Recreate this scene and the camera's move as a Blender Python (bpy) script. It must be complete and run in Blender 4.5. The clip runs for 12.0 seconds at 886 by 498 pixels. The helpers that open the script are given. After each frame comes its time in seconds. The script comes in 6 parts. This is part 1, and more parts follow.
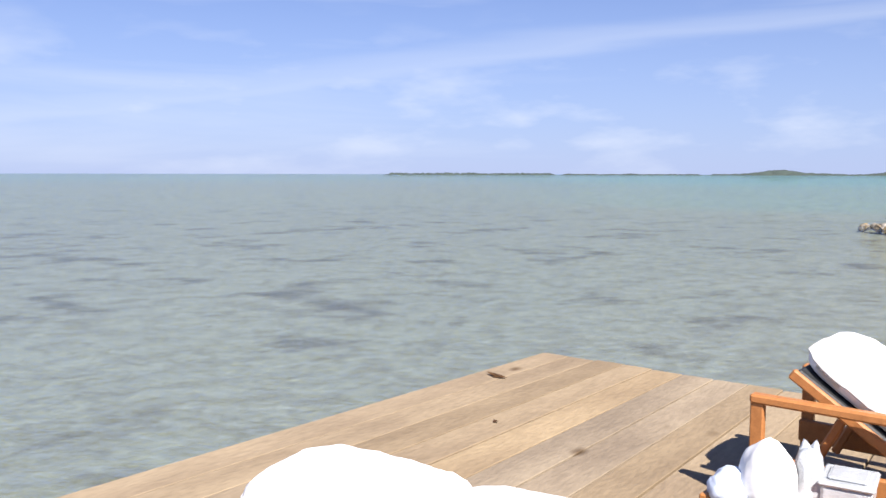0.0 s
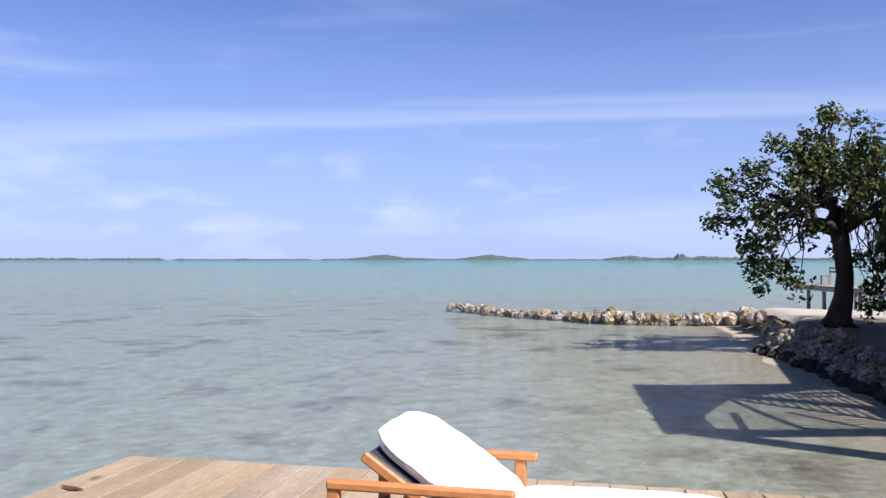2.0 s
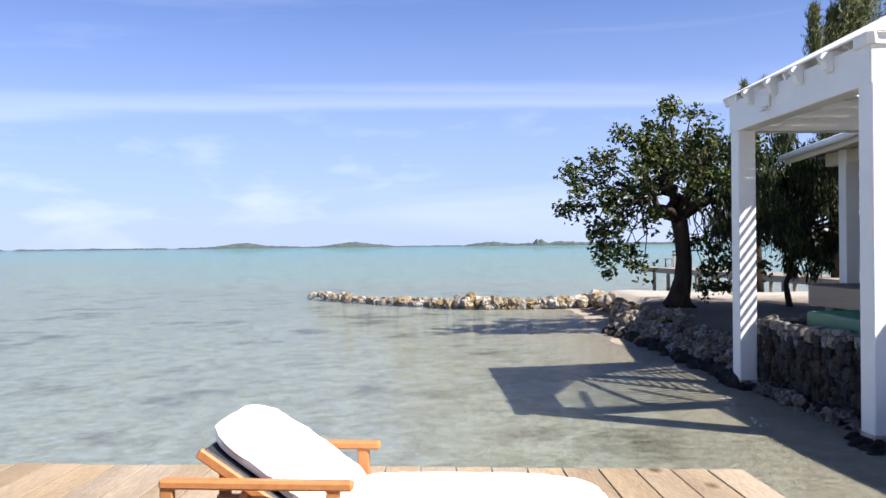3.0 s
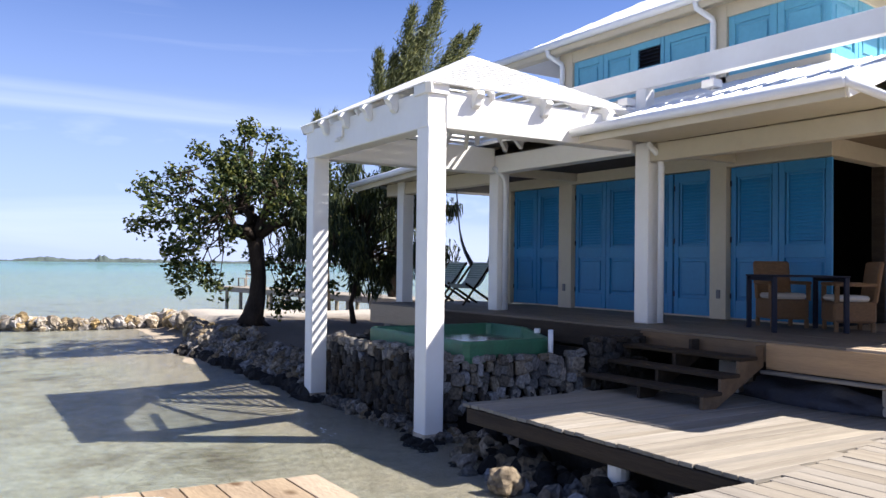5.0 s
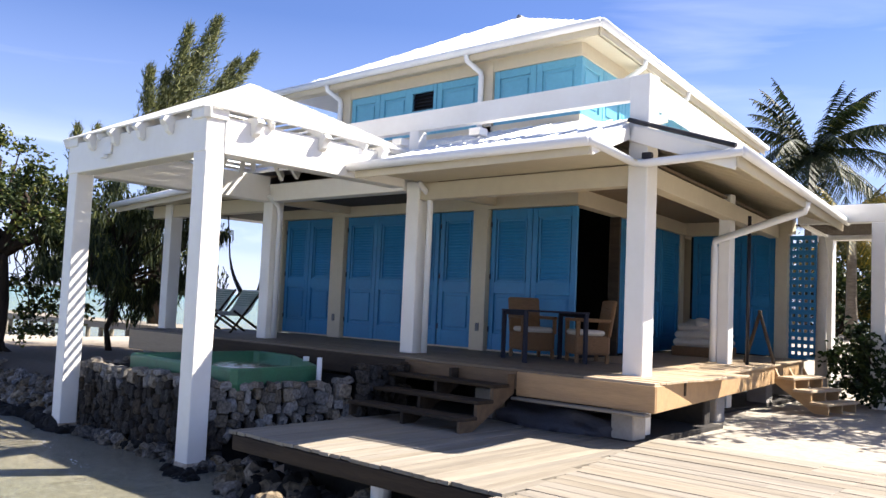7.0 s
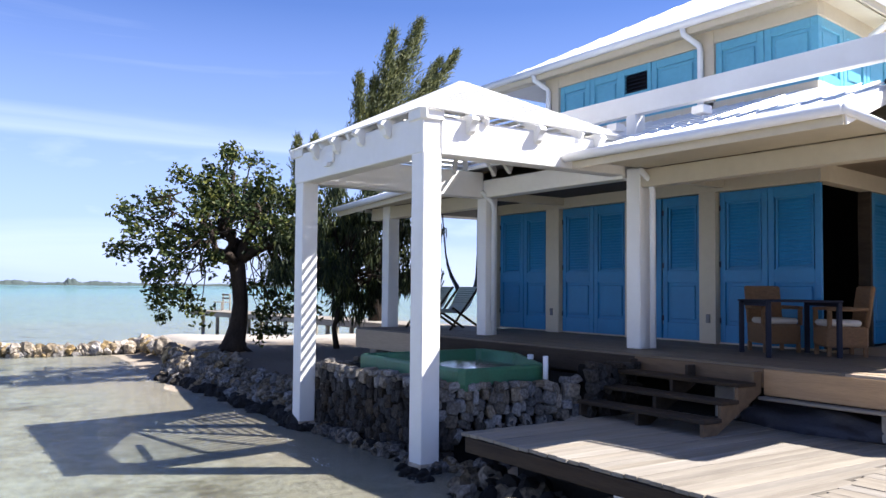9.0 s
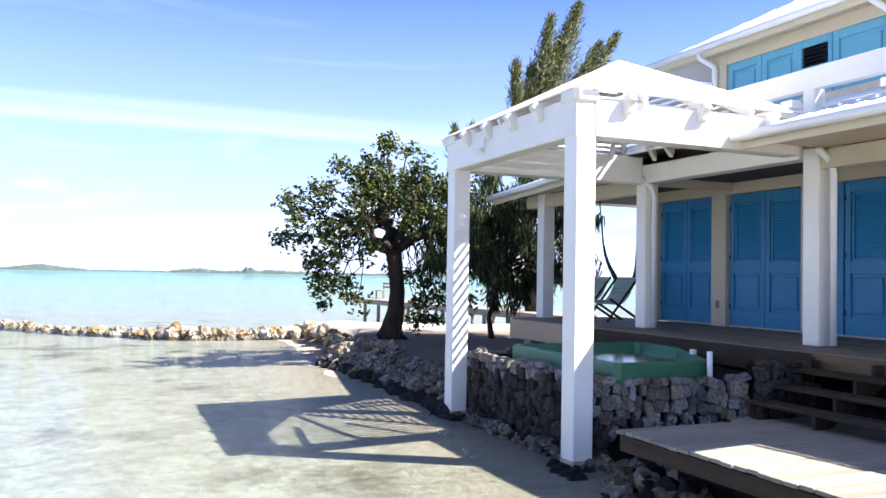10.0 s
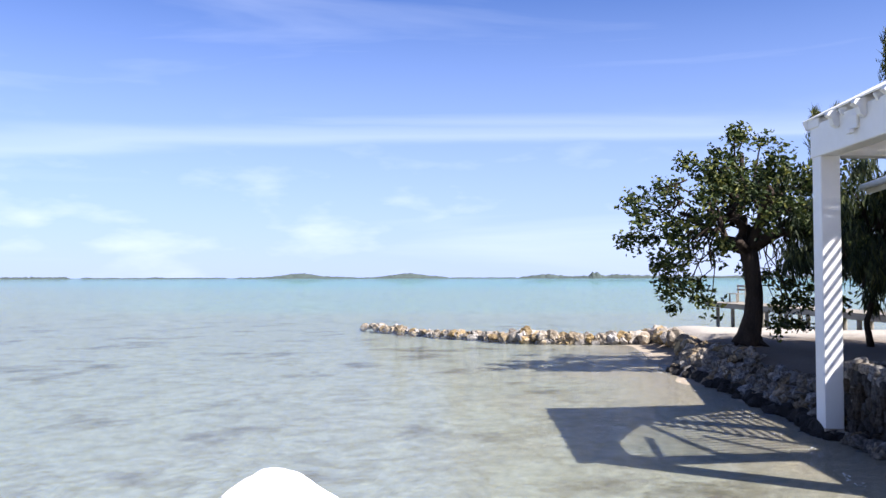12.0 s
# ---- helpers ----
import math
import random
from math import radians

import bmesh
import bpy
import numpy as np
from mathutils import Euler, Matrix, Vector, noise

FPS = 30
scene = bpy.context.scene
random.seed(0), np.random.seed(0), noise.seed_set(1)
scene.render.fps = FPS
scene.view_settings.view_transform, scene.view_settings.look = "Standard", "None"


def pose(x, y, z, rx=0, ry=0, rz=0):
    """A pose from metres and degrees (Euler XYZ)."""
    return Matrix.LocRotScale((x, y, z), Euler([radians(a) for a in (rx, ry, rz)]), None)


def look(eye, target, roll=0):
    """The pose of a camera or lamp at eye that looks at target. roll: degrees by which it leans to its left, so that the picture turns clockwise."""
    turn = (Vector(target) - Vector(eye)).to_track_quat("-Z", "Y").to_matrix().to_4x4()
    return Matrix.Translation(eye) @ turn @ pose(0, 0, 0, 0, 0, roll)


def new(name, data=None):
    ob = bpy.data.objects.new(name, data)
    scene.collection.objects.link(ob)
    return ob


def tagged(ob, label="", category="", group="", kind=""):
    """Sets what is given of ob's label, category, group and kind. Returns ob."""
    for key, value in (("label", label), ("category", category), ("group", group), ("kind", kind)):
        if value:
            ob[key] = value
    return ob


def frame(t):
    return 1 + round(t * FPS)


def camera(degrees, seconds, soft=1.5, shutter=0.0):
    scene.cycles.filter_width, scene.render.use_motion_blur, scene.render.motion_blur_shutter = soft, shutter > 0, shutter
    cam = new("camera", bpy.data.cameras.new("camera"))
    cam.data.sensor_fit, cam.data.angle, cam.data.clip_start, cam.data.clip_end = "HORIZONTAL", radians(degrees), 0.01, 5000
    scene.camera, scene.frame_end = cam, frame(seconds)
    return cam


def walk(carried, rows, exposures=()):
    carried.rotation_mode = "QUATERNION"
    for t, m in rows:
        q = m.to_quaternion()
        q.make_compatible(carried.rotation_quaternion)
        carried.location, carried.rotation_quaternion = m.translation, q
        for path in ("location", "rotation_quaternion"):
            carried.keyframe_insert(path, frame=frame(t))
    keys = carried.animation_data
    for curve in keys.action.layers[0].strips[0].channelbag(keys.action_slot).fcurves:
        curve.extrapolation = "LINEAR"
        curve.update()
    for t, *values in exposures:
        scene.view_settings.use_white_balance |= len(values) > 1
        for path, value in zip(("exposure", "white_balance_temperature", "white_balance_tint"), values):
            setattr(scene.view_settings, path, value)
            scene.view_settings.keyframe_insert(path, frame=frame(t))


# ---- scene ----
cam = camera(56.0, 12.0)
PATH = [
    (0, (-5.007, 9.082, 1.497), (-3.318, 10.139, 1.317), 0.1),
    (0.5, (-4.945, 9.05, 1.491), (-3.164, 9.95, 1.352), -0.1),
    (1, (-4.946, 9.037, 1.494), (-3.116, 9.835, 1.364), 0.1),
    (1.5, (-4.938, 8.988, 1.499), (-3.022, 9.55, 1.384), 0.2),
    (2, (-4.939, 8.923, 1.536), (-2.95, 9.131, 1.56), 0.0),
    (2.5, (-4.94, 8.851, 1.542), (-2.941, 8.808, 1.561), -0.5),
    (2.7, (-4.938, 8.829, 1.543), (-2.939, 8.759, 1.553), -0.6),
    (4.3, (-5.033, 8.73, 1.583), (-3.142, 8.08, 1.567), 0.4),
    (4.5, (-5.05, 8.807, 1.549), (-3.207, 8.031, 1.567), 0.4),
    (5, (-5.04, 8.94, 1.539), (-3.347, 7.875, 1.577), 0.7),
    (5.5, (-5.077, 8.991, 1.518), (-3.498, 7.765, 1.582), 0.8),
    (6, (-5.172, 9.016, 1.532), (-3.698, 7.671, 1.665), 1.7),
    (6.5, (-5.224, 9.158, 1.521), (-3.877, 7.688, 1.68), 2.7),
    (6.7, (-5.25, 9.169, 1.501), (-3.928, 7.674, 1.633), 2.8),
    (8.3, (-4.977, 9.263, 1.569), (-3.414, 8.023, 1.709), 0.3),
    (8.5, (-4.919, 9.187, 1.566), (-3.32, 7.992, 1.687), 0.3),
    (9, (-4.815, 9.109, 1.593), (-3.158, 7.993, 1.684), 0.5),
    (9.5, (-4.674, 8.976, 1.599), (-2.914, 8.03, 1.671), 1.2),
    (10, (-4.575, 8.856, 1.567), (-2.735, 8.074, 1.631), 1.0),
    (10.5, (-4.611, 8.83, 1.597), (-2.697, 8.251, 1.643), -0.1),
    (11, (-4.493, 8.811, 1.582), (-2.541, 8.375, 1.609), 0.3),
    (11.5, (-4.358, 8.804, 1.586), (-2.372, 8.572, 1.619), 0.4),
    (12, (-4.212, 8.774, 1.552), (-2.213, 8.788, 1.62), -0.1),
]
EXPOSURE = [(0, 0.96, 6300, 13), (0.5, 0.98, 6250, 13), (1, 0.83, 6150, 13), (1.5, 0.64, 6050, 13), (2, 0.98, 5950, 16), (2.5, 1.2, 6150, 13), (4.5, 1.26, 5950, 16), (5.5, 1.46, 6400, 13), (6.5, 1.6, 6500, 13), (8.5, 1.48, 6050, 14), (9, 1.48, 5920, 15), (9.5, 1.78, 6030, 13), (10.3, 2.03, 6100, 13), (11.2, 1.42, 6000, 15), (12, 1.36, 5930, 16)]
walk(cam, [(t, look(eye, target, roll)) for t, eye, target, roll in PATH], EXPOSURE)

# ---- light ----
SUN = Vector((-0.57, -0.765, 1.0)).normalized()
world = bpy.data.worlds.new("sky")
scene.world = world
world.use_nodes = True
wn, wl = world.node_tree.nodes, world.node_tree.links
bg = wn["Background"]
sky = wn.new("ShaderNodeTexSky")
sky.sky_type, sky.sun_disc = "NISHITA", False
sky.sun_elevation = math.asin(SUN.z)
sky.sun_rotation = math.atan2(SUN.x, SUN.y)
sky.air_density, sky.dust_density, sky.ozone_density = 1.0, 0.1, 3.0
bg.inputs["Strength"].default_value = 0.05
# thin cirrus streaks and a low bank of small cumulus
wc = wn.new("ShaderNodeTexCoord")
flat = wn.new("ShaderNodeMapping")
flat.inputs["Scale"].default_value = (1.1, 0.8, 9.0)
flat.inputs["Rotation"].default_value = (0.12, -0.08, 0.4)
wl.new(wc.outputs["Generated"], flat.inputs["Vector"])
n1 = wn.new("ShaderNodeTexNoise")
n1.inputs["Scale"].default_value, n1.inputs["Detail"].default_value, n1.inputs["Distortion"].default_value = 1.6, 6.0, 0.5
wl.new(flat.outputs["Vector"], n1.inputs["Vector"])
r1 = wn.new("ShaderNodeValToRGB")
r1.color_ramp.elements[0].position, r1.color_ramp.elements[1].position = 0.5, 0.8
r1.color_ramp.elements[1].color = (0.42, 0.42, 0.42, 1)
wl.new(n1.outputs["Fac"], r1.inputs["Fac"])
low = wn.new("ShaderNodeMapping")
low.inputs["Scale"].default_value = (5.0, 5.0, 16.0)
wl.new(wc.outputs["Generated"], low.inputs["Vector"])
n2 = wn.new("ShaderNodeTexNoise")
n2.inputs["Scale"].default_value, n2.inputs["Detail"].default_value = 1.5, 7.0
wl.new(low.outputs["Vector"], n2.inputs["Vector"])
r2 = wn.new("ShaderNodeValToRGB")
r2.color_ramp.elements[0].position, r2.color_ramp.elements[1].position = 0.5, 0.72
wl.new(n2.outputs["Fac"], r2.inputs["Fac"])
sep = wn.new("ShaderNodeSeparateXYZ")
wl.new(wc.outputs["Generated"], sep.inputs["Vector"])
band = wn.new("ShaderNodeValToRGB")
for pos, v in ((0.0, 0.25), (0.05, 0.55), (0.1, 0.45), (0.2, 0.0)):
    e = band.color_ramp.elements.new(pos)
    e.color = (v, v, v, 1)
band.color_ramp.elements[0].color = (0.25, 0.25, 0.25, 1)
band.color_ramp.elements[-1].color = (0, 0, 0, 1)
wl.new(sep.outputs["Z"], band.inputs["Fac"])
mul = wn.new("ShaderNodeMath")
mul.operation = "MULTIPLY"
wl.new(r2.outputs["Color"], mul.inputs[0])
wl.new(band.outputs["Color"], mul.inputs[1])
mx = wn.new("ShaderNodeMath")
mx.operation = "MAXIMUM"
wl.new(r1.outputs["Color"], mx.inputs[0])
wl.new(mul.outputs[0], mx.inputs[1])
tilt, turn = radians(9.8), radians(-8)
arc = wn.new("ShaderNodeVectorMath")
arc.operation = "DOT_PRODUCT"
arc.inputs[1].default_value = (-math.sin(tilt) * math.cos(turn), -math.sin(tilt) * math.sin(turn), math.cos(tilt))
wl.new(wc.outputs["Generated"], arc.inputs[0])
sway = wn.new("ShaderNodeMath")
sway.operation = "MULTIPLY_ADD"
sway.inputs[1].default_value = 0.06
wl.new(n1.outputs["Fac"], sway.inputs[0])
wl.new(arc.outputs["Value"], sway.inputs[2])
streak = wn.new("ShaderNodeValToRGB")
streak.color_ramp.interpolation = "EASE"
for pos, v in ((0.0, 0.0), (0.012, 0.0), (0.026, 0.26), (0.034, 0.2), (0.055, 0.0)):
    e = streak.color_ramp.elements.new(pos)
    e.color = (v, v, v, 1)
streak.color_ramp.elements[0].color = streak.color_ramp.elements[-1].color = (0, 0, 0, 1)
wl.new(sway.outputs[0], streak.inputs["Fac"])
cirrus = wn.new("ShaderNodeMath")
cirrus.operation = "MAXIMUM"
wl.new(mx.outputs[0], cirrus.inputs[0])
wl.new(streak.outputs["Color"], cirrus.inputs[1])
wmix = wn.new("ShaderNodeMixRGB")
wmix.inputs["Color2"].default_value = (9.0, 9.6, 10.6, 1)
wl.new(cirrus.outputs[0], wmix.inputs["Fac"])
# pale blue haze low over the horizon
haze = wn.new("ShaderNodeMapRange")
haze.inputs["From Min"].default_value, haze.inputs["From Max"].default_value = 0.32, 0.0
haze.inputs["To Max"].default_value = 0.82
wl.new(sep.outputs["Z"], haze.inputs["Value"])
hz = wn.new("ShaderNodeMixRGB")
hz.inputs["Color2"].default_value = (5.0, 6.2, 9.4, 1)
wl.new(haze.outputs["Result"], hz.inputs["Fac"])
blue = wn.new("ShaderNodeMixRGB")
blue.blend_type = "MULTIPLY"
blue.inputs["Fac"].default_value = 1.0
blue.inputs["Color2"].default_value = (0.84, 0.9, 1.24, 1)
wl.new(sky.outputs["Color"], blue.inputs["Color1"])
wl.new(blue.outputs["Color"], hz.inputs["Color1"])
wl.new(hz.outputs["Color"], wmix.inputs["Color1"])
wl.new(wmix.outputs["Color"], bg.inputs["Color"])

lamp = bpy.data.lights.new("sun", "SUN")
lamp.energy, lamp.angle, lamp.color = 5.5, radians(0.5), (1.0, 0.94, 0.84)
sun = new("sun", lamp)
sun.matrix_world = look((0, 0, 40), Vector((0, 0, 40)) - SUN)


# ---- materials ----
def mat(name, color, rough=0.6, vary=0.15, scale=6.0, bump=0.0, metal=0.0, stretch=(1, 1, 1), second=None, amount=0.5, piece=0.0, spec=0.5, fine=8.0, coords="Object"):
    """A surface with two scales of noise; second: a stain colour; piece: how far each piece differs from the next."""
    m = bpy.data.materials.new(name)
    m.use_nodes = True
    n, l = m.node_tree.nodes, m.node_tree.links
    p = n["Principled BSDF"]
    p.inputs["Roughness"].default_value, p.inputs["Metallic"].default_value = rough, metal
    p.inputs["Specular IOR Level"].default_value = spec
    tc = n.new("ShaderNodeTexCoord")
    mp = n.new("ShaderNodeMapping")
    mp.inputs["Scale"].default_value = stretch
    info = n.new("ShaderNodeObjectInfo")
    if coords == "World":
        geo = n.new("ShaderNodeNewGeometry")
        l.new(geo.outputs["Position"], mp.inputs["Vector"])
    else:
        shift = n.new("ShaderNodeVectorMath")
        shift.operation = "MULTIPLY_ADD"
        shift.inputs[1].default_value = (37.0, 53.0, 71.0)
        l.new(info.outputs["Random"], shift.inputs[0])
        l.new(tc.outputs["Object"], shift.inputs[2])
        l.new(shift.outputs[0], mp.inputs["Vector"])
    big = n.new("ShaderNodeTexNoise")
    big.inputs["Scale"].default_value, big.inputs["Detail"].default_value = scale, 5.0
    l.new(mp.outputs["Vector"], big.inputs["Vector"])
    small = n.new("ShaderNodeTexNoise")
    small.inputs["Scale"].default_value, small.inputs["Detail"].default_value = scale * fine, 4.0
    l.new(mp.outputs["Vector"], small.inputs["Vector"])
    ramp = n.new("ShaderNodeValToRGB")
    ramp.color_ramp.elements[0].position, ramp.color_ramp.elements[1].position = 0.3, 0.72
    c = Vector(color)
    dark = second if second else tuple(c * (1 - vary))
    light = tuple(min(v, 0.95) for v in c * (1 + vary))
    ramp.color_ramp.elements[0].color, ramp.color_ramp.elements[1].color = (*dark, 1), (*light, 1)
    l.new(big.outputs["Fac"], ramp.inputs["Fac"])
    soft = n.new("ShaderNodeMixRGB")
    soft.inputs["Color1"].default_value = (*color, 1)
    soft.inputs["Fac"].default_value = amount if second else 1.0
    l.new(ramp.outputs["Color"], soft.inputs["Color2"])
    grain = n.new("ShaderNodeMixRGB")
    grain.blend_type = "OVERLAY"
    grain.inputs["Fac"].default_value = vary
    l.new(soft.outputs["Color"], grain.inputs["Color1"])
    l.new(small.outputs["Fac"], grain.inputs["Color2"])
    last = grain.outputs["Color"]
    if piece:
        hsv = n.new("ShaderNodeHueSaturation")
        rng = n.new("ShaderNodeMapRange")
        rng.inputs["To Min"].default_value, rng.inputs["To Max"].default_value = 1 - piece, 1 + piece
        l.new(info.outputs["Random"], rng.inputs["Value"])
        l.new(rng.outputs["Result"], hsv.inputs["Value"])
        hue = n.new("ShaderNodeMath")
        hue.operation = "MULTIPLY_ADD"
        hue.inputs[1].default_value, hue.inputs[2].default_value = 7.31, 0.0
        fr = n.new("ShaderNodeMath")
        fr.operation = "FRACT"
        l.new(info.outputs["Random"], hue.inputs[0])
        l.new(hue.outputs[0], fr.inputs[0])
        rg2 = n.new("ShaderNodeMapRange")
        rg2.inputs["To Min"].default_value, rg2.inputs["To Max"].default_value = 1 - 1.6 * piece, 1 + 0.8 * piece
        l.new(fr.outputs[0], rg2.inputs["Value"])
        l.new(rg2.outputs["Result"], hsv.inputs["Saturation"])
        l.new(last, hsv.inputs["Color"])
        last = hsv.outputs["Color"]
    l.new(last, p.inputs["Base Color"])
    if bump:
        b = n.new("ShaderNodeBump")
        b.inputs["Strength"].default_value, b.inputs["Distance"].default_value = bump, 0.02
        l.new(small.outputs["Fac"], b.inputs["Height"])
        l.new(b.outputs["Normal"], p.inputs["Normal"])
    return m


WHITE = mat("white_paint", (0.78, 0.76, 0.71), 0.45, 0.06, 1.5, 0.08, second=(0.66, 0.62, 0.54), amount=0.35)
CREAM = mat("cream_paint", (0.528, 0.468, 0.344), 0.55, 0.06, 1.2, 0.08, second=(0.44, 0.376, 0.268), amount=0.3)
ROOF = mat("white_metal_roof", (0.74, 0.75, 0.76), 0.38, 0.08, 0.8, 0.03, second=(0.6, 0.6, 0.6), amount=0.35)
BLUE = mat("blue_paint", (0.02, 0.19, 0.395), 0.45, 0.1, 2.0, 0.1, second=(0.02, 0.155, 0.34), amount=0.5)
AQUA = mat("aqua_paint", (0.12, 0.36, 0.47), 0.42, 0.1, 2.0, 0.08, second=(0.09, 0.30, 0.42), amount=0.4)
NEWWOOD = mat("pine_timber", (0.37, 0.235, 0.11), 0.6, 0.2, 2.0, 0.25, stretch=(0.5, 6, 6), second=(0.306, 0.187, 0.0935), amount=0.55)
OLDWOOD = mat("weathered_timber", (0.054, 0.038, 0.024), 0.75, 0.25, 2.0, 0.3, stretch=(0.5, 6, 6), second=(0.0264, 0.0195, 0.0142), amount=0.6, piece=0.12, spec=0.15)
# cream boards turned tan: shade and warm bounce put into the colour
SHADECREAM = mat("shaded_cream_boards", (0.192, 0.14, 0.084), 0.75, 0.2, 2.0, 0.25, stretch=(0.5, 6, 6), second=(0.16, 0.116, 0.072), amount=0.55)
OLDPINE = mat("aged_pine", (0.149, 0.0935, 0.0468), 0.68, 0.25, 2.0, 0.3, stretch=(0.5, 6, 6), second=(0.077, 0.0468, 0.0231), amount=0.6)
# near-black that paints the shade below the raised floors
UNDERSHADE = mat("underfloor_shade", (0.03, 0.025, 0.02), 0.95, 0.35, 3.0, 0.6, second=(0.015, 0.012, 0.01), amount=0.6)
# brown boards taken near black for the shade under the roof
SHADECEILING = mat("shaded_ceiling_boards", (0.05, 0.04, 0.032), 0.8, 0.25, 2.0, 0.3, stretch=(0.5, 6, 6), second=(0.025, 0.02, 0.017), amount=0.6)
PLANK = mat("weathered_deck_plank", (0.29, 0.222, 0.142), 0.78, 0.25, 1.6, 0.35, stretch=(0.6, 1.6, 1.6), second=(0.192, 0.14, 0.092), amount=0.7, piece=0.11, fine=14.0, spec=0.15)
GREYPLANK = mat("bleached_deck_plank", (0.262, 0.232, 0.182), 0.75, 0.2, 1.4, 0.35, stretch=(0.35, 5, 5), second=(0.158, 0.13, 0.0969), amount=0.6, piece=0.1, spec=0.15)
# darker copy of the pale boards below, with roof shade in its colour
SHADEDECK = mat("shaded_veranda_board", (0.148, 0.116, 0.08), 0.6, 0.16, 1.5, 0.2, stretch=(0.4, 5, 5), second=(0.104, 0.08, 0.056), amount=0.5, piece=0.1)
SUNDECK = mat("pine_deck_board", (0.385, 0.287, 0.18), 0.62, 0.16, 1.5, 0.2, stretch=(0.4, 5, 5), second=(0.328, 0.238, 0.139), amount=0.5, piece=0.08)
TEAK = mat("teak", (0.40, 0.168, 0.055), 0.5, 0.2, 3.0, 0.12, stretch=(1, 8, 8), second=(0.3, 0.115, 0.036), amount=0.5, spec=0.3)
CLOTH = mat("white_canvas", (0.84, 0.83, 0.82), 0.85, 0.04, 3.0, 0.15, spec=0.2)
PIPING = mat("grey_piping", (0.5, 0.48, 0.47), 0.85, 0.1, 8.0, spec=0.2)
# near-black, stands in for unlit rooms and the tub's dark water
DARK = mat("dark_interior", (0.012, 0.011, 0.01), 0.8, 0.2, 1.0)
BLACK = mat("black_membrane", (0.02, 0.02, 0.022), 0.6, 0.3, 6.0, 0.3)
NAVY = mat("navy_painted_metal", (0.008, 0.01, 0.022), 0.6, 0.1, 6.0, spec=0.25)
WICKER = mat("wicker", (0.21, 0.115, 0.052), 0.6, 0.35, 26.0, 0.7, stretch=(1, 1, 2.5), second=(0.14, 0.075, 0.03), amount=0.6)
SEAT = mat("oat_seat_fabric", (0.55, 0.51, 0.45), 0.9, 0.06, 6.0, 0.2, spec=0.2)
STONE = mat("grey_coral_stone", (0.239, 0.21, 0.171), 0.9, 0.22, 5.0, 0.6, second=(0.0707, 0.0598, 0.049), amount=0.85, piece=0.5, spec=0.12)
BANKROCK = mat("dark_bank_rock", (0.22, 0.18, 0.13), 0.9, 0.3, 5.0, 0.7, second=(0.0221, 0.0184, 0.0147), amount=0.85, piece=0.5, spec=0.12)
# tide-stained stone, also used to darken faces that lie in shade
TIDESHADESTONE = mat("stained_shaded_stone", (0.0577, 0.0473, 0.0367), 0.78, 0.25, 5.0, 0.6, second=(0.0105, 0.00896, 0.00735), amount=0.8, piece=0.5, spec=0.12)
ROCK = mat("tan_coral_rock", (0.312, 0.242, 0.148), 0.88, 0.4, 4.5, 1.0, second=(0.0546, 0.039, 0.025), amount=0.8, piece=0.4, spec=0.12)
# wet rock, its colour also darkened for the shade under the landing
WETSHADEROCK = mat("wet_shaded_rock", (0.024, 0.021, 0.018), 0.75, 0.35, 5.0, 0.9, second=(0.014, 0.0126, 0.0112), amount=0.6, piece=0.3, spec=0.12)
MORTAR = mat("dark_mortar", (0.0108, 0.0096, 0.0084), 0.9, 0.3, 10.0, 0.6, spec=0.12)
CONCRETE = mat("concrete", (0.357, 0.332, 0.297), 0.8, 0.15, 3.0, 0.3, second=(0.221, 0.196, 0.17), amount=0.5)
GREEN = mat("green_gelcoat", (0.035, 0.15, 0.075), 0.45, 0.2, 4.0, 0.1, second=(0.05, 0.10, 0.055), amount=0.5)
BARK = mat("bark", (0.045, 0.034, 0.026), 0.95, 0.4, 5.0, 1.0, stretch=(1, 1, 0.25), second=(0.014, 0.011, 0.009), amount=0.6, spec=0.12)
PALMBARK = mat("palm_bark", (0.2, 0.165, 0.125), 0.9, 0.3, 6.0, 0.8, stretch=(1, 1, 3), second=(0.1, 0.08, 0.06), amount=0.6)
PLASTIC = mat("white_pvc", (0.75, 0.75, 0.74), 0.35, 0.04, 3.0)
LEAD = mat("lead_grey", (0.16, 0.16, 0.17), 0.6, 0.2, 4.0, 0.1)
SLING = mat("green_sling_fabric", (0.03, 0.16, 0.13), 0.8, 0.2, 6.0)
TARP = mat("dark_tarpaulin", (0.035, 0.035, 0.045), 0.6, 0.2, 4.0, 0.3)
ROPE = mat("dark_rope", (0.03, 0.035, 0.045), 0.9, 0.2, 20.0)
STRIPE = mat("white_sling_stripe", (0.6, 0.65, 0.62), 0.8, 0.05, 6.0)
ISLAND = mat("far_scrub", (0.045, 0.06, 0.05), 0.9, 0.5, 0.06, second=(0.025, 0.036, 0.034), amount=0.6, coords="World", fine=4.0)
FARSAND = mat("far_beach", (0.55, 0.52, 0.45), 0.9, 0.1, 0.02, coords="World")
BRASS = mat("dark_hinge", (0.04, 0.04, 0.05), 0.4, 0.1, 5.0, metal=0.8)
LEAFLITTER = mat("dry_leaf", (0.16, 0.08, 0.03), 0.7, 0.2, 8.0)


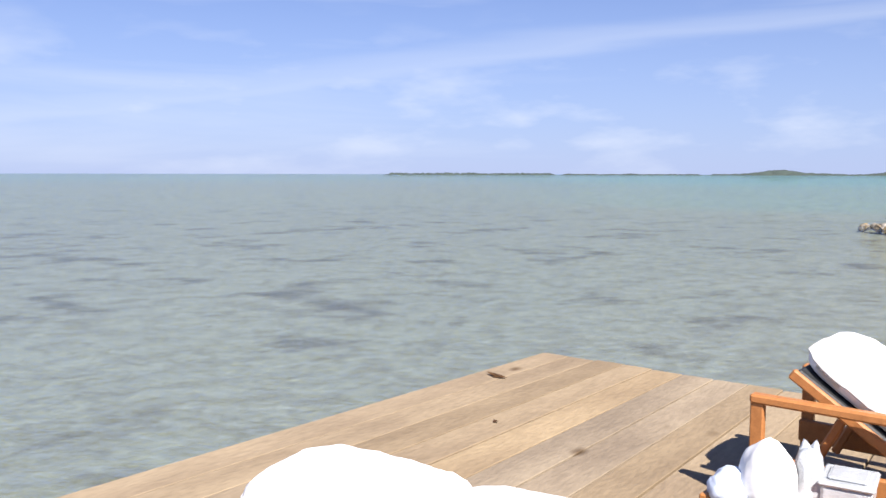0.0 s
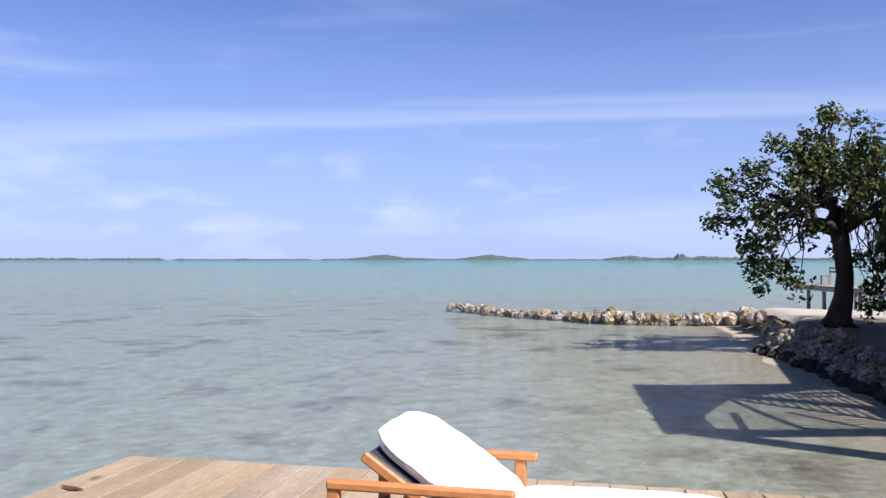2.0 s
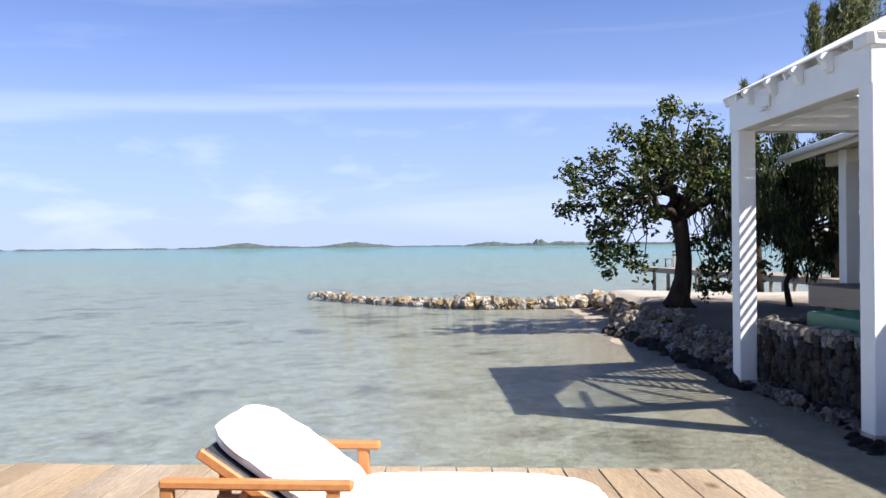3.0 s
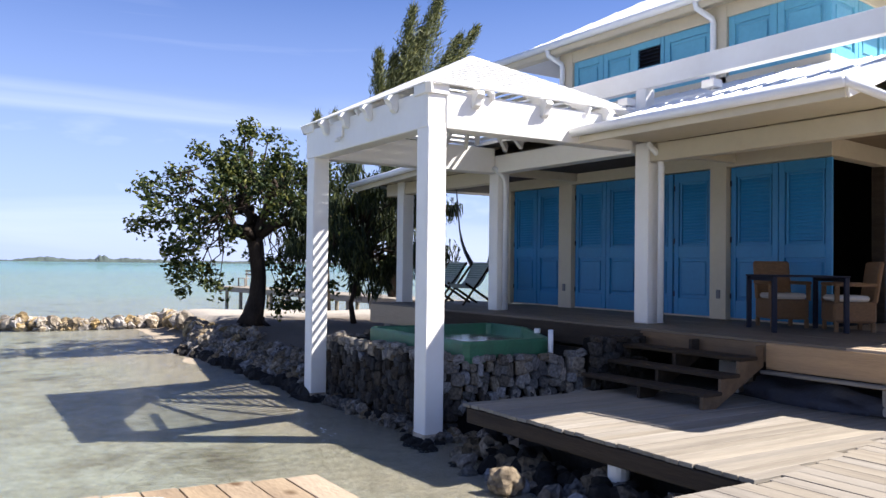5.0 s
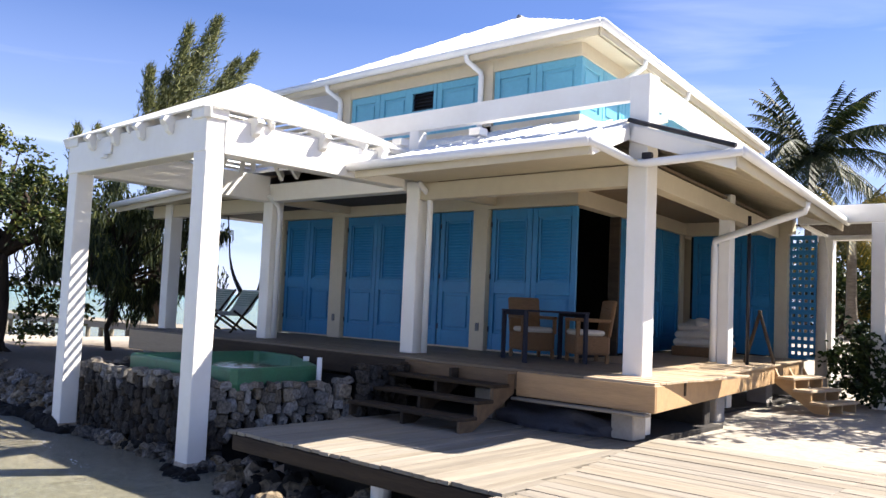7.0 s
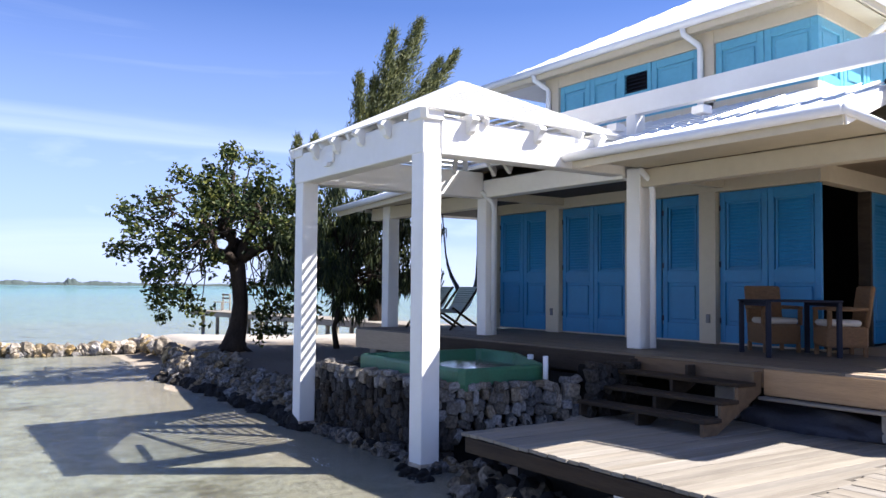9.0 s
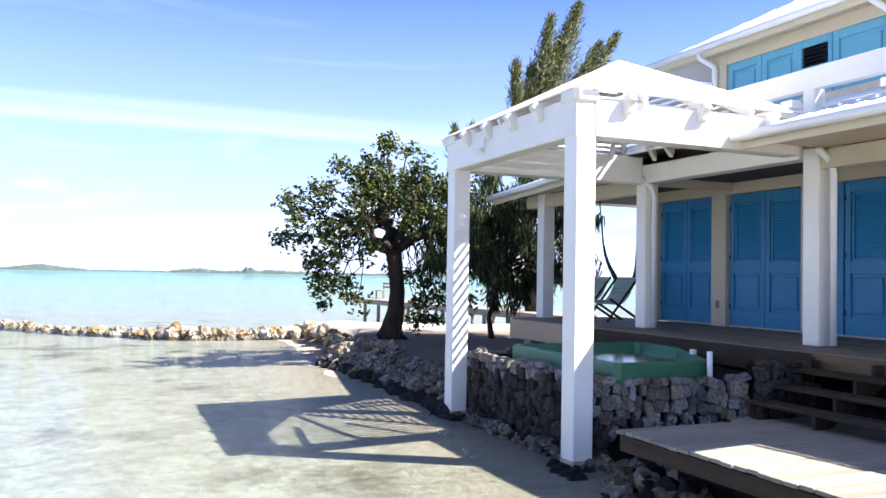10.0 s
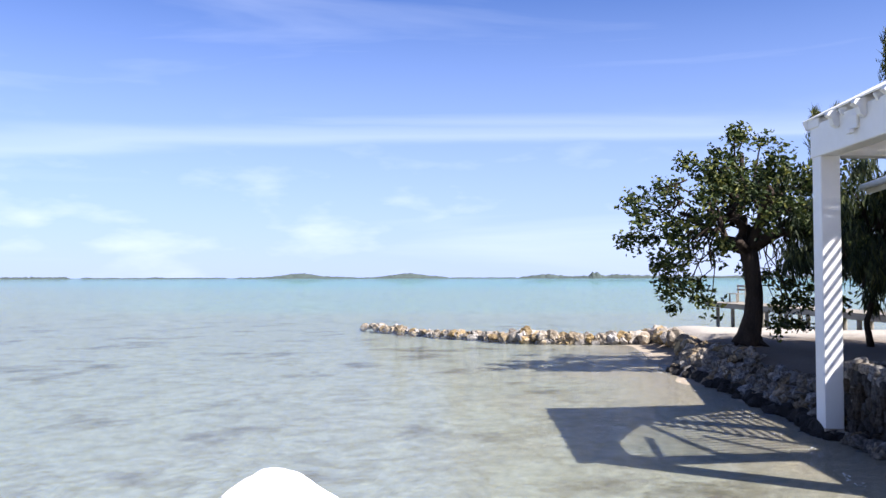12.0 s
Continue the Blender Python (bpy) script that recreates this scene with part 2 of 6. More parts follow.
def knots(m, scale, stretch):
    """Small dark knots scattered over a timber surface."""
    n, l = m.node_tree.nodes, m.node_tree.links
    p = n["Principled BSDF"]
    src = p.inputs["Base Color"].links[0].from_socket
    tc = n.new("ShaderNodeNewGeometry")
    mp = n.new("ShaderNodeMapping")
    mp.inputs["Scale"].default_value = stretch
    v = n.new("ShaderNodeTexVoronoi")
    v.inputs["Scale"].default_value = scale
    ramp = n.new("ShaderNodeValToRGB")
    ramp.color_ramp.elements[0].position, ramp.color_ramp.elements[1].position = 0.05, 0.13
    ramp.color_ramp.elements[0].color = (0.3, 0.22, 0.15, 1)
    mul = n.new("ShaderNodeMixRGB")
    mul.blend_type = "MULTIPLY"
    mul.inputs["Fac"].default_value = 0.85
    l.new(tc.outputs["Position"], mp.inputs["Vector"])
    l.new(mp.outputs["Vector"], v.inputs["Vector"])
    l.new(v.outputs["Distance"], ramp.inputs["Fac"])
    l.new(src, mul.inputs["Color1"])
    l.new(ramp.outputs["Color"], mul.inputs["Color2"])
    l.new(mul.outputs["Color"], p.inputs["Base Color"])


knots(NEWWOOD, 3.0, (0.7, 0.7, 1.0))
knots(PLANK, 2.2, (0.6, 1.0, 1.0))


def leaf_mat(name, a, b, c):
    m = bpy.data.materials.new(name)
    m.use_nodes = True
    n, l = m.node_tree.nodes, m.node_tree.links
    p = n["Principled BSDF"]
    geo = n.new("ShaderNodeNewGeometry")
    ramp = n.new("ShaderNodeValToRGB")
    ramp.color_ramp.elements[0].color, ramp.color_ramp.elements[1].color = (*a, 1), (*c, 1)
    e = ramp.color_ramp.elements.new(0.6)
    e.color = (*b, 1)
    l.new(geo.outputs["Random Per Island"], ramp.inputs["Fac"])
    l.new(ramp.outputs["Color"], p.inputs["Base Color"])
    p.inputs["Roughness"].default_value = 0.6
    p.inputs["Specular IOR Level"].default_value = 0.25
    tr = n.new("ShaderNodeBsdfTranslucent")
    l.new(ramp.outputs["Color"], tr.inputs["Color"])
    mixs = n.new("ShaderNodeMixShader")
    mixs.inputs["Fac"].default_value = 0.2
    l.new(p.outputs[0], mixs.inputs[1])
    l.new(tr.outputs[0], mixs.inputs[2])
    l.new(mixs.outputs[0], n["Material Output"].inputs["Surface"])
    return m


LEAF = leaf_mat("broad_leaf", (0.011, 0.022, 0.008), (0.045, 0.066, 0.015), (0.15, 0.15, 0.03))
NEEDLE = leaf_mat("needle", (0.035, 0.048, 0.018), (0.1, 0.112, 0.035), (0.2, 0.195, 0.065))
DARKLEAF = leaf_mat("shade_leaf", (0.01, 0.018, 0.01), (0.028, 0.042, 0.016), (0.09, 0.1, 0.03))
FROND = leaf_mat("palm_leaf", (0.01, 0.018, 0.007), (0.022, 0.036, 0.011), (0.08, 0.08, 0.02))
YELLOWFROND = leaf_mat("yellowing_palm_leaf", (0.03, 0.035, 0.01), (0.12, 0.105, 0.02), (0.32, 0.22, 0.03))
SHRUB = leaf_mat("shrub_leaf", (0.01, 0.02, 0.007), (0.022, 0.04, 0.011), (0.065, 0.08, 0.02))


def sand_mat():
    """Dry sand above the tide line, wet sand below it, and pale shallows that turn turquoise as the bay deepens."""
    m = bpy.data.materials.new("coral_sand")
    m.use_nodes = True
    n, l = m.node_tree.nodes, m.node_tree.links
    p = n["Principled BSDF"]
    p.inputs["Roughness"].default_value = 0.9
    p.inputs["Specular IOR Level"].default_value = 0.2
    geo = n.new("ShaderNodeNewGeometry")
    sp = n.new("ShaderNodeSeparateXYZ")
    l.new(geo.outputs["Position"], sp.inputs["Vector"])
    depth = n.new("ShaderNodeMapRange")
    depth.inputs["From Min"].default_value, depth.inputs["From Max"].default_value = -4.2, 0.2
    l.new(sp.outputs["Z"], depth.inputs["Value"])
    ramp = n.new("ShaderNodeValToRGB")
    els = ramp.color_ramp.elements
    els[0].color, els[1].color = (0.165, 0.335, 0.3, 1), (0.36, 0.325, 0.265, 1)
    for pos, col in ((0.3, (0.22, 0.335, 0.29)), (0.6, (0.275, 0.295, 0.228)), (0.76, (0.26, 0.27, 0.215)), (0.788, (0.28, 0.28, 0.228)), (0.799, (0.298, 0.28, 0.222)), (0.809, (0.33, 0.28, 0.208)), (0.815, (0.29, 0.24, 0.175)), (0.822, (0.22, 0.178, 0.13)), (0.84, (0.13, 0.1, 0.07)), (0.89, (0.32, 0.285, 0.235))):
        els.new(pos).color = (*col, 1)
    l.new(depth.outputs["Result"], ramp.inputs["Fac"])
    weed = n.new("ShaderNodeTexNoise")
    weed.inputs["Scale"].default_value, weed.inputs["Detail"].default_value, weed.inputs["Roughness"].default_value = 0.55, 10.0, 0.62
    l.new(geo.outputs["Position"], weed.inputs["Vector"])
    wr = n.new("ShaderNodeValToRGB")
    wr.color_ramp.elements[0].position, wr.color_ramp.elements[1].position = 0.33, 0.46
    wr.color_ramp.elements[0].color = (0.47, 0.42, 0.35, 1)
    l.new(weed.outputs["Fac"], wr.inputs["Fac"])
    under = n.new("ShaderNodeMapRange")
    under.inputs["From Min"].default_value, under.inputs["From Max"].default_value = -0.63, -0.70
    l.new(sp.outputs["Z"], under.inputs["Value"])
    mul = n.new("ShaderNodeMixRGB")
    mul.blend_type = "MULTIPLY"
    l.new(under.outputs["Result"], mul.inputs["Fac"])
    l.new(ramp.outputs["Color"], mul.inputs["Color1"])
    l.new(wr.outputs["Color"], mul.inputs["Color2"])
    grit = n.new("ShaderNodeTexNoise")
    grit.inputs["Scale"].default_value, grit.inputs["Detail"].default_value = 9.0, 6.0
    l.new(geo.outputs["Position"], grit.inputs["Vector"])
    ov = n.new("ShaderNodeMixRGB")
    ov.blend_type = "OVERLAY"
    ov.inputs["Fac"].default_value = 0.35
    mott = n.new("ShaderNodeTexNoise")
    mott.inputs["Scale"].default_value, mott.inputs["Detail"].default_value, mott.inputs["Distortion"].default_value = 2.3, 6.0, 0.8
    l.new(geo.outputs["Position"], mott.inputs["Vector"])
    mr = n.new("ShaderNodeValToRGB")
    mr.color_ramp.elements[0].position, mr.color_ramp.elements[1].position = 0.36, 0.6
    mr.color_ramp.elements[0].color, mr.color_ramp.elements[1].color = (0.85, 0.81, 0.71, 1), (1.13, 1.13, 1.09, 1)
    l.new(mott.outputs["Fac"], mr.inputs["Fac"])
    bed = n.new("ShaderNodeMixRGB")
    bed.blend_type = "MULTIPLY"
    l.new(under.outputs["Result"], bed.inputs["Fac"])
    l.new(mul.outputs["Color"], bed.inputs["Color1"])
    l.new(mr.outputs["Color"], bed.inputs["Color2"])
    l.new(bed.outputs["Color"], ov.inputs["Color1"])
    l.new(grit.outputs["Fac"], ov.inputs["Color2"])
    # dark earth, fallen leaves and painted tree shade on bank between tub and tree
    away = n.new("ShaderNodeVectorMath")
    away.operation = "DISTANCE"
    away.inputs[1].default_value = (12.2, 0.6, 0.0)
    l.new(geo.outputs["Position"], away.inputs[0])
    ragged = n.new("ShaderNodeMath")
    ragged.operation = "MULTIPLY_ADD"
    ragged.inputs[1].default_value = 3.0
    l.new(mott.outputs["Fac"], ragged.inputs[0])
    l.new(away.outputs["Value"], ragged.inputs[2])
    # the ragged rim reaches further out to paint dappled shade
    litter_shade = n.new("ShaderNodeMapRange")
    litter_shade.inputs["From Min"].default_value, litter_shade.inputs["From Max"].default_value = 9.2, 6.4
    litter_shade.inputs["To Max"].default_value = 0.85
    l.new(ragged.outputs[0], litter_shade.inputs["Value"])
    dry = n.new("ShaderNodeMapRange")
    dry.inputs["From Min"].default_value, dry.inputs["From Max"].default_value = -0.5, -0.35
    l.new(sp.outputs["Z"], dry.inputs["Value"])
    both = n.new("ShaderNodeMath")
    both.operation = "MULTIPLY"
    l.new(litter_shade.outputs["Result"], both.inputs[0])
    l.new(dry.outputs["Result"], both.inputs[1])
    earth = n.new("ShaderNodeMixRGB")
    earth.inputs["Color2"].default_value = (0.085, 0.062, 0.042, 1)
    l.new(both.outputs[0], earth.inputs["Fac"])
    l.new(ov.outputs["Color"], earth.inputs["Color1"])
    l.new(earth.outputs["Color"], p.inputs["Base Color"])
    b = n.new("ShaderNodeBump")
    b.inputs["Strength"].default_value, b.inputs["Distance"].default_value = 0.5, 0.04
    l.new(grit.outputs["Fac"], b.inputs["Height"])
    l.new(b.outputs["Normal"], p.inputs["Normal"])
    return m


def water_mat(name, tint, rough, wave, height, ior=1.33, skin=(1, 1, 1), most=1.0):
    """Clear water: what lies below shows through, and a rippled skin mirrors the sky."""
    m = bpy.data.materials.new(name)
    m.use_nodes = True
    n, l = m.node_tree.nodes, m.node_tree.links
    n.remove(n["Principled BSDF"])
    geo = n.new("ShaderNodeNewGeometry")
    mp = n.new("ShaderNodeMapping")
    mp.inputs["Scale"].default_value = (1.0, 0.55, 1.0)
    mp.inputs["Rotation"].default_value = (0, 0, 0.5)
    l.new(geo.outputs["Position"], mp.inputs["Vector"])
    a = n.new("ShaderNodeTexNoise")
    a.inputs["Scale"].default_value, a.inputs["Detail"].default_value, a.inputs["Roughness"].default_value = wave, 8.0, 0.6
    l.new(mp.outputs["Vector"], a.inputs["Vector"])
    b = n.new("ShaderNodeBump")
    b.inputs["Strength"].default_value, b.inputs["Distance"].default_value = 1.0, height
    l.new(a.outputs["Fac"], b.inputs["Height"])
    clear = n.new("ShaderNodeBsdfTransparent")
    clear.inputs["Color"].default_value = (*tint, 1)
    gloss = n.new("ShaderNodeBsdfGlossy")
    gloss.inputs["Roughness"].default_value = rough
    gloss.inputs["Color"].default_value = (*skin, 1)
    l.new(b.outputs["Normal"], gloss.inputs["Normal"])
    fr = n.new("ShaderNodeFresnel")
    fr.inputs["IOR"].default_value = ior
    l.new(b.outputs["Normal"], fr.inputs["Normal"])
    cap = n.new("ShaderNodeMath")
    cap.operation = "MINIMUM"
    cap.inputs[1].default_value = most
    l.new(fr.outputs[0], cap.inputs[0])
    mix = n.new("ShaderNodeMixShader")
    l.new(cap.outputs[0], mix.inputs["Fac"])
    l.new(clear.outputs[0], mix.inputs[1])
    l.new(gloss.outputs[0], mix.inputs[2])
    l.new(mix.outputs[0], n["Material Output"].inputs["Surface"])
    return m


SAND = sand_mat()
WATER = water_mat("sea_water", (0.92, 0.95, 0.93), 0.03, 3.2, 0.17, 1.5, (0.82, 0.91, 1.0), 0.5)
POOLWATER = water_mat("tub_water", (0.16, 0.2, 0.18), 0.02, 3.0, 0.006)


HAZY = mat("hazy_plastic", (0.42, 0.44, 0.46), 0.25, 0.1, 12.0, 0.3)


# ---- mesh helpers ----
def mesh_of(bm, name="mesh", material=None, smooth=False):
    me = bpy.data.meshes.new(name)
    bm.to_mesh(me)
    bm.free()
    if material:
        me.materials.append(material)
    if smooth:
        for p in me.polygons:
            p.use_smooth = True
    return me


def box(bm, lo, hi, bevel=0.0):
    lo, hi = Vector(lo), Vector(hi)
    r = bmesh.ops.create_cube(bm, size=1.0, matrix=Matrix.Translation((lo + hi) / 2) @ Matrix.Diagonal((*(hi - lo), 1)))
    if bevel:
        es = list({e for v in r["verts"] for e in v.link_edges})
        bmesh.ops.bevel(bm, geom=es, offset=bevel, segments=1, affect="EDGES", profile=0.5)
    return bm


def boxes(*specs, bevel=0.006):
    bm = bmesh.new()
    for lo, hi in specs:
        box(bm, lo, hi, bevel)
    return bm


def beam(a, b, w, h, bevel=0.008, up=(0, 0, 1)):
    """A squared timber from a to b, w wide and h high."""
    a, b = Vector(a), Vector(b)
    x = (b - a).normalized()
    y = Vector(up).cross(x)
    y = y.normalized() if y.length > 1e-4 else Vector((0, 1, 0))
    z = x.cross(y)
    m = Matrix((x, y, z)).transposed().to_4x4()
    m.translation = (a + b) / 2
    bm = bmesh.new()
    r = bmesh.ops.create_cube(bm, size=1.0, matrix=m @ Matrix.Diagonal(((b - a).length, w, h, 1)))
    if bevel:
        bmesh.ops.bevel(bm, geom=bm.edges[:], offset=bevel, segments=1, affect="EDGES", profile=0.5)
    return bm


def tube(points, radius, sides=10, radii=None, bm=None, caps=True):
    bm = bm or bmesh.new()
    pts = [Vector(p) for p in points]
    rings = []
    for i, p in enumerate(pts):
        d = (pts[min(i + 1, len(pts) - 1)] - pts[max(i - 1, 0)]).normalized()
        u = d.orthogonal().normalized() if abs(d.z) > 0.9 else Vector((0, 0, 1)).cross(d).normalized()
        v = d.cross(u)
        r = radii[i] if radii else radius
        rings.append([bm.verts.new(p + (u * math.cos(k * math.tau / sides) + v * math.sin(k * math.tau / sides)) * r) for k in range(sides)])
    for a, b in zip(rings, rings[1:]):
        off = min(range(sides), key=lambda s: sum((a[k].co - b[(k + s) % sides].co).length for k in range(0, sides, 3)))
        for k in range(sides):
            bm.faces.new((a[k], a[(k + 1) % sides], b[(k + 1 + off) % sides], b[(k + off) % sides]))
    if caps:
        bm.faces.new(list(reversed(rings[0])))
        bm.faces.new(rings[-1])
    return bm


def prism(poly, thick, bm=None):
    """A slab from a ring of top points, thick downwards."""
    bm = bm or bmesh.new()
    top = [bm.verts.new(p) for p in poly]
    bot = [bm.verts.new(Vector(p) - Vector((0, 0, thick))) for p in poly]
    bm.faces.new(top)
    bm.faces.new(list(reversed(bot)))
    for i in range(len(top)):
        j = (i + 1) % len(top)
        bm.faces.new((top[j], top[i], bot[i], bot[j]))
    bmesh.ops.recalc_face_normals(bm, faces=bm.faces[:])
    return bm


def thing(name, label, category, place=(0, 0, 0), rz=0.0, group="", kind=""):
    ob = new(name)
    ob.empty_display_size = 0.2
    ob.matrix_world = pose(*place, 0, 0, rz)
    return tagged(ob, label, category, group, kind)


def part(name, bm, material, parent=None, label="", smooth=False):
    me = bm if isinstance(bm, bpy.types.Mesh) else mesh_of(bm, name, material, smooth)
    ob = new(name, me)
    if parent:
        ob.parent = parent
    if label:
        ob["label"] = label
    return ob


def single(name, bm, material, label, category, kind="", group="", smooth=False):
    return tagged(part(name, bm, material, None, "", smooth), label, category, group, kind)


def piece(name, me, parent, m):
    ob = new(name, me)
    ob.parent = parent
    ob.matrix_local = m
    return ob


def wpart(name, bm, material, parent, label="", smooth=False):
    """A part whose mesh is given in world places."""
    ob = part(name, bm, material, parent, label, smooth)
    ob.matrix_parent_inverse = parent.matrix_basis.inverted()
    return ob


def wpiece(name, me, parent, m):
    ob = new(name, me)
    ob.parent = parent
    ob.matrix_parent_inverse = parent.matrix_basis.inverted()
    ob.matrix_basis = m
    return ob


# ---- ground and sea ----
WATERLINE = -0.62


def sstep(a, b, v):
    t = min(1.0, max(0.0, (v - a) / (b - a)))
    return t * t * (3 - 2 * t)


def ground_height(x, y):
    # how far out from the shore, negative on land
    shore = 2.6 if x < 3.0 else 2.6 + 0.3 * sstep(3.0, 6.8, x) + 0.2 * sstep(12.2, 13.6, x) * (1 - sstep(15.0, 17.0, x)) - 0.6 * sstep(16, 21, x)
    out = y - shore
    east = x - 23.4 - 0.6 * math.sin(y * 0.7) + 0.5 * max(0.0, -y - 1.0)
    d = max(out, east)
    if d > 0:
        z = -0.6 - 0.03 * min(d, 3.5) - 0.016 * max(0.0, min(d - 3.5, 12.0))
        far = math.hypot(max(x - 12, 0), max(y - 12, 0))
        drop = 1 - 0.5 * sstep(0.15, 0.7, (y - 9) / max(x, 1.0))
        z -= drop * (1.3 * sstep(12, 90, far) + 1.2 * sstep(90, 600, far))
        return z + 0.03 * noise.noise((x * 0.5, y * 0.5, 3.0)) * (1 - sstep(30, 80, far))
    rise = sstep(0.0, 0.9, -d)
    garden = 0.9 * sstep(9.0, 18.0, -y)
    return -0.6 + rise * 0.56 + garden + 0.04 * noise.noise((x * 0.6, y * 0.6, 0.0)) * rise


def axis(fine_lo, fine_hi, step, reach, mid):
    vals = list(np.arange(fine_lo, fine_hi, step))
    g, v, s = 1.28, vals[-1], step
    while v < reach:
        s *= g
        v += s
        vals.append(v)
    v, s = vals[0], step
    while v > -mid:
        s *= g
        v -= s
        vals.insert(0, v)
    return vals


gx, gy = axis(-6, 34, 0.4, 4600, 4000), axis(-14, 22, 0.4, 4600, 4000)
gv = [(x, y, ground_height(x, y)) for y in gy for x in gx]
nx = len(gx)
gf = [(j * nx + i, j * nx + i + 1, (j + 1) * nx + i + 1, (j + 1) * nx + i) for j in range(len(gy) - 1) for i in range(nx - 1)]
gm = bpy.data.meshes.new("ground")
gm.from_pydata(gv, [], gf)
gm.materials.append(SAND)
for p in gm.polygons:
    p.use_smooth = True
tagged(new("ground", gm), "pale coral sand shore running down into a shallow bay", "ground", kind="structure")

bm = bmesh.new()
vs = [bm.verts.new(v) for v in ((-14, 2.2, WATERLINE), (6.4, 2.9, WATERLINE), (22.4, 2.0, WATERLINE), (22.4, -1.5, WATERLINE), (17.5, -9.0, WATERLINE), (17.5, -4500, WATERLINE), (4700, -4500, WATERLINE), (4700, 4700, WATERLINE), (-4500, 4700, WATERLINE), (-4500, 40, WATERLINE))]
bm.faces.new(vs)
bmesh.ops.triangulate(bm, faces=bm.faces[:])
single("water", bm, WATER, "clear rippled shallow sea water, pale green to turquoise", "water", "structure")


FOAM = mat("sea_foam", (0.82, 0.84, 0.86), 0.6, 0.06, 8.0, 0.2)


def foam_line(pts, width, seed):
    """A torn ribbon of foam that drifts along the edge of the water, broken into flecks."""
    rnd = random.Random(seed)
    vs, fs = [], []
    a = [Vector((*p, 0)) for p in pts]
    for p, q in zip(a, a[1:]):
        n = int((q - p).length / 0.06)
        for k in range(n):
            c = p.lerp(q, k / n)
            dense = noise.noise((c.x * 1.1, c.y * 1.1, seed)) + 0.25
            if rnd.random() > dense * 0.55:
                continue
            for _ in range(3):
                f = c + Vector((rnd.gauss(0, 0.06), rnd.gauss(0, width) + 0.16 * noise.noise((c.x * 0.7, seed, 1.0)), 0))
                w, h = rnd.uniform(0.01, 0.035), rnd.uniform(0.004, 0.01)
                i = len(vs)
                for t in range(6):
                    u = t * math.tau / 6 + rnd.uniform(-0.3, 0.3)
                    vs.append((f.x + w * math.cos(u), f.y + h * math.sin(u), WATERLINE + 0.006 + rnd.uniform(0, 0.004)))
                fs.append(tuple(range(i, i + 6)))
    return vs, fs


vs, fs = [], []
for pts, width, seed in (([(8.3, 4.15), (10.6, 4.05), (12.3, 3.95), (15.0, 3.9)], 0.07, 3), ([(15.0, 3.9), (18.4, 3.25), (21.4, 3.1)], 0.09, 5), ([(4.2, 4.5), (6.0, 4.3), (8.3, 4.15)], 0.05, 7)):
    v, f = foam_line(pts, width, seed)
    fs += [tuple(k + len(vs) for k in q) for q in f]
    vs += v
fm = bpy.data.meshes.new("foam")
fm.from_pydata(vs, [], fs)
fm.materials.append(FOAM)
tagged(new("foam", fm), "thin flecks of white foam along the water's edge", "foam", kind="stuff")


def far_island(name, a, b, height, seed, label, peaks=()):
    """A low strip of scrub-covered land from a to b with a beach at its foot."""
    rnd = random.Random(seed)
    a, b = Vector(a), Vector(b)
    along = b - a
    n = 160
    side = Vector((along.y, -along.x)).normalized() * 40
    bm = bmesh.new()
    rows = []
    for i in range(n + 1):
        t = i / n
        ends = sstep(0, 0.04, t) * sstep(0, 0.04, 1 - t)
        h = height * (0.55 + 0.35 * noise.noise((t * 9, seed, 0)) + 0.3 * noise.noise((t * 60, seed, 5)))
        for pt, ph, pw in peaks:
            h += ph * math.exp(-((t - pt) / pw) ** 2)
        h = max(0.6, h * ends + rnd.uniform(0, 0.25) * height * ends)
        c = a + along * t
        rows.append([bm.verts.new((*(c + side * k), WATERLINE + z)) for k, z in ((-1, 0), (-0.6, h * 0.85), (-0.1, h), (0.7, h * 0.8), (1, 0))])
    for r, s in zip(rows, rows[1:]):
        for k in range(4):
            bm.faces.new((r[k], r[k + 1], s[k + 1], s[k]))
    land = thing(name, label, "island", (*((a + b) / 2), WATERLINE), kind="structure")
    wpart("scrub", bm, ISLAND, land)
    bm = bmesh.new()
    vs = []
    for t in (0.02, 0.2, 0.4, 0.6, 0.8, 0.98):
        c = a + along * t
        vs.append((bm.verts.new((*(c - side * 1.25), WATERLINE + 0.02)), bm.verts.new((*(c - side * 0.9), WATERLINE + 1.1))))
    for p, q in zip(vs, vs[1:]):
        bm.faces.new((p[0], q[0], q[1], p[1]))
    wpart("beach", bm, FARSAND, land, "thin strip of pale beach")
    return land


far_island("far_island", (1208, 891), (1361, 628), 5.0, 3, "long low scrub-covered island on the horizon")
far_island("far_island", (1365, 619), (1445, 392), 3.2, 5, "thin distant strip of land on the horizon")
far_island("far_island", (1485, 397), (1535, 3), 3.6, 8, "low distant hills of green scrub over a white beach", ((0.31, 7, 0.11), (0.8, 7.5, 0.1)))
far_island("far_island", (1500, 8), (1490, -115), 2.8, 9, "low distant strip of shore with scrub")
far_island("far_island", (1325, -95), (1240, -620), 5.6, 11, "wooded distant shore with taller trees and roofs", ((0.1, 3, 0.05), (0.232, 6, 0.007), (0.246, 7, 0.007), (0.3, 3, 0.05)))


# ---- decks ----
def plank_mesh(name, length, width, thick, material):
    bm = bmesh.new()
    box(bm, (0, -width / 2, -thick), (length, width / 2, 0), 0.003)
    return mesh_of(bm, name, material)


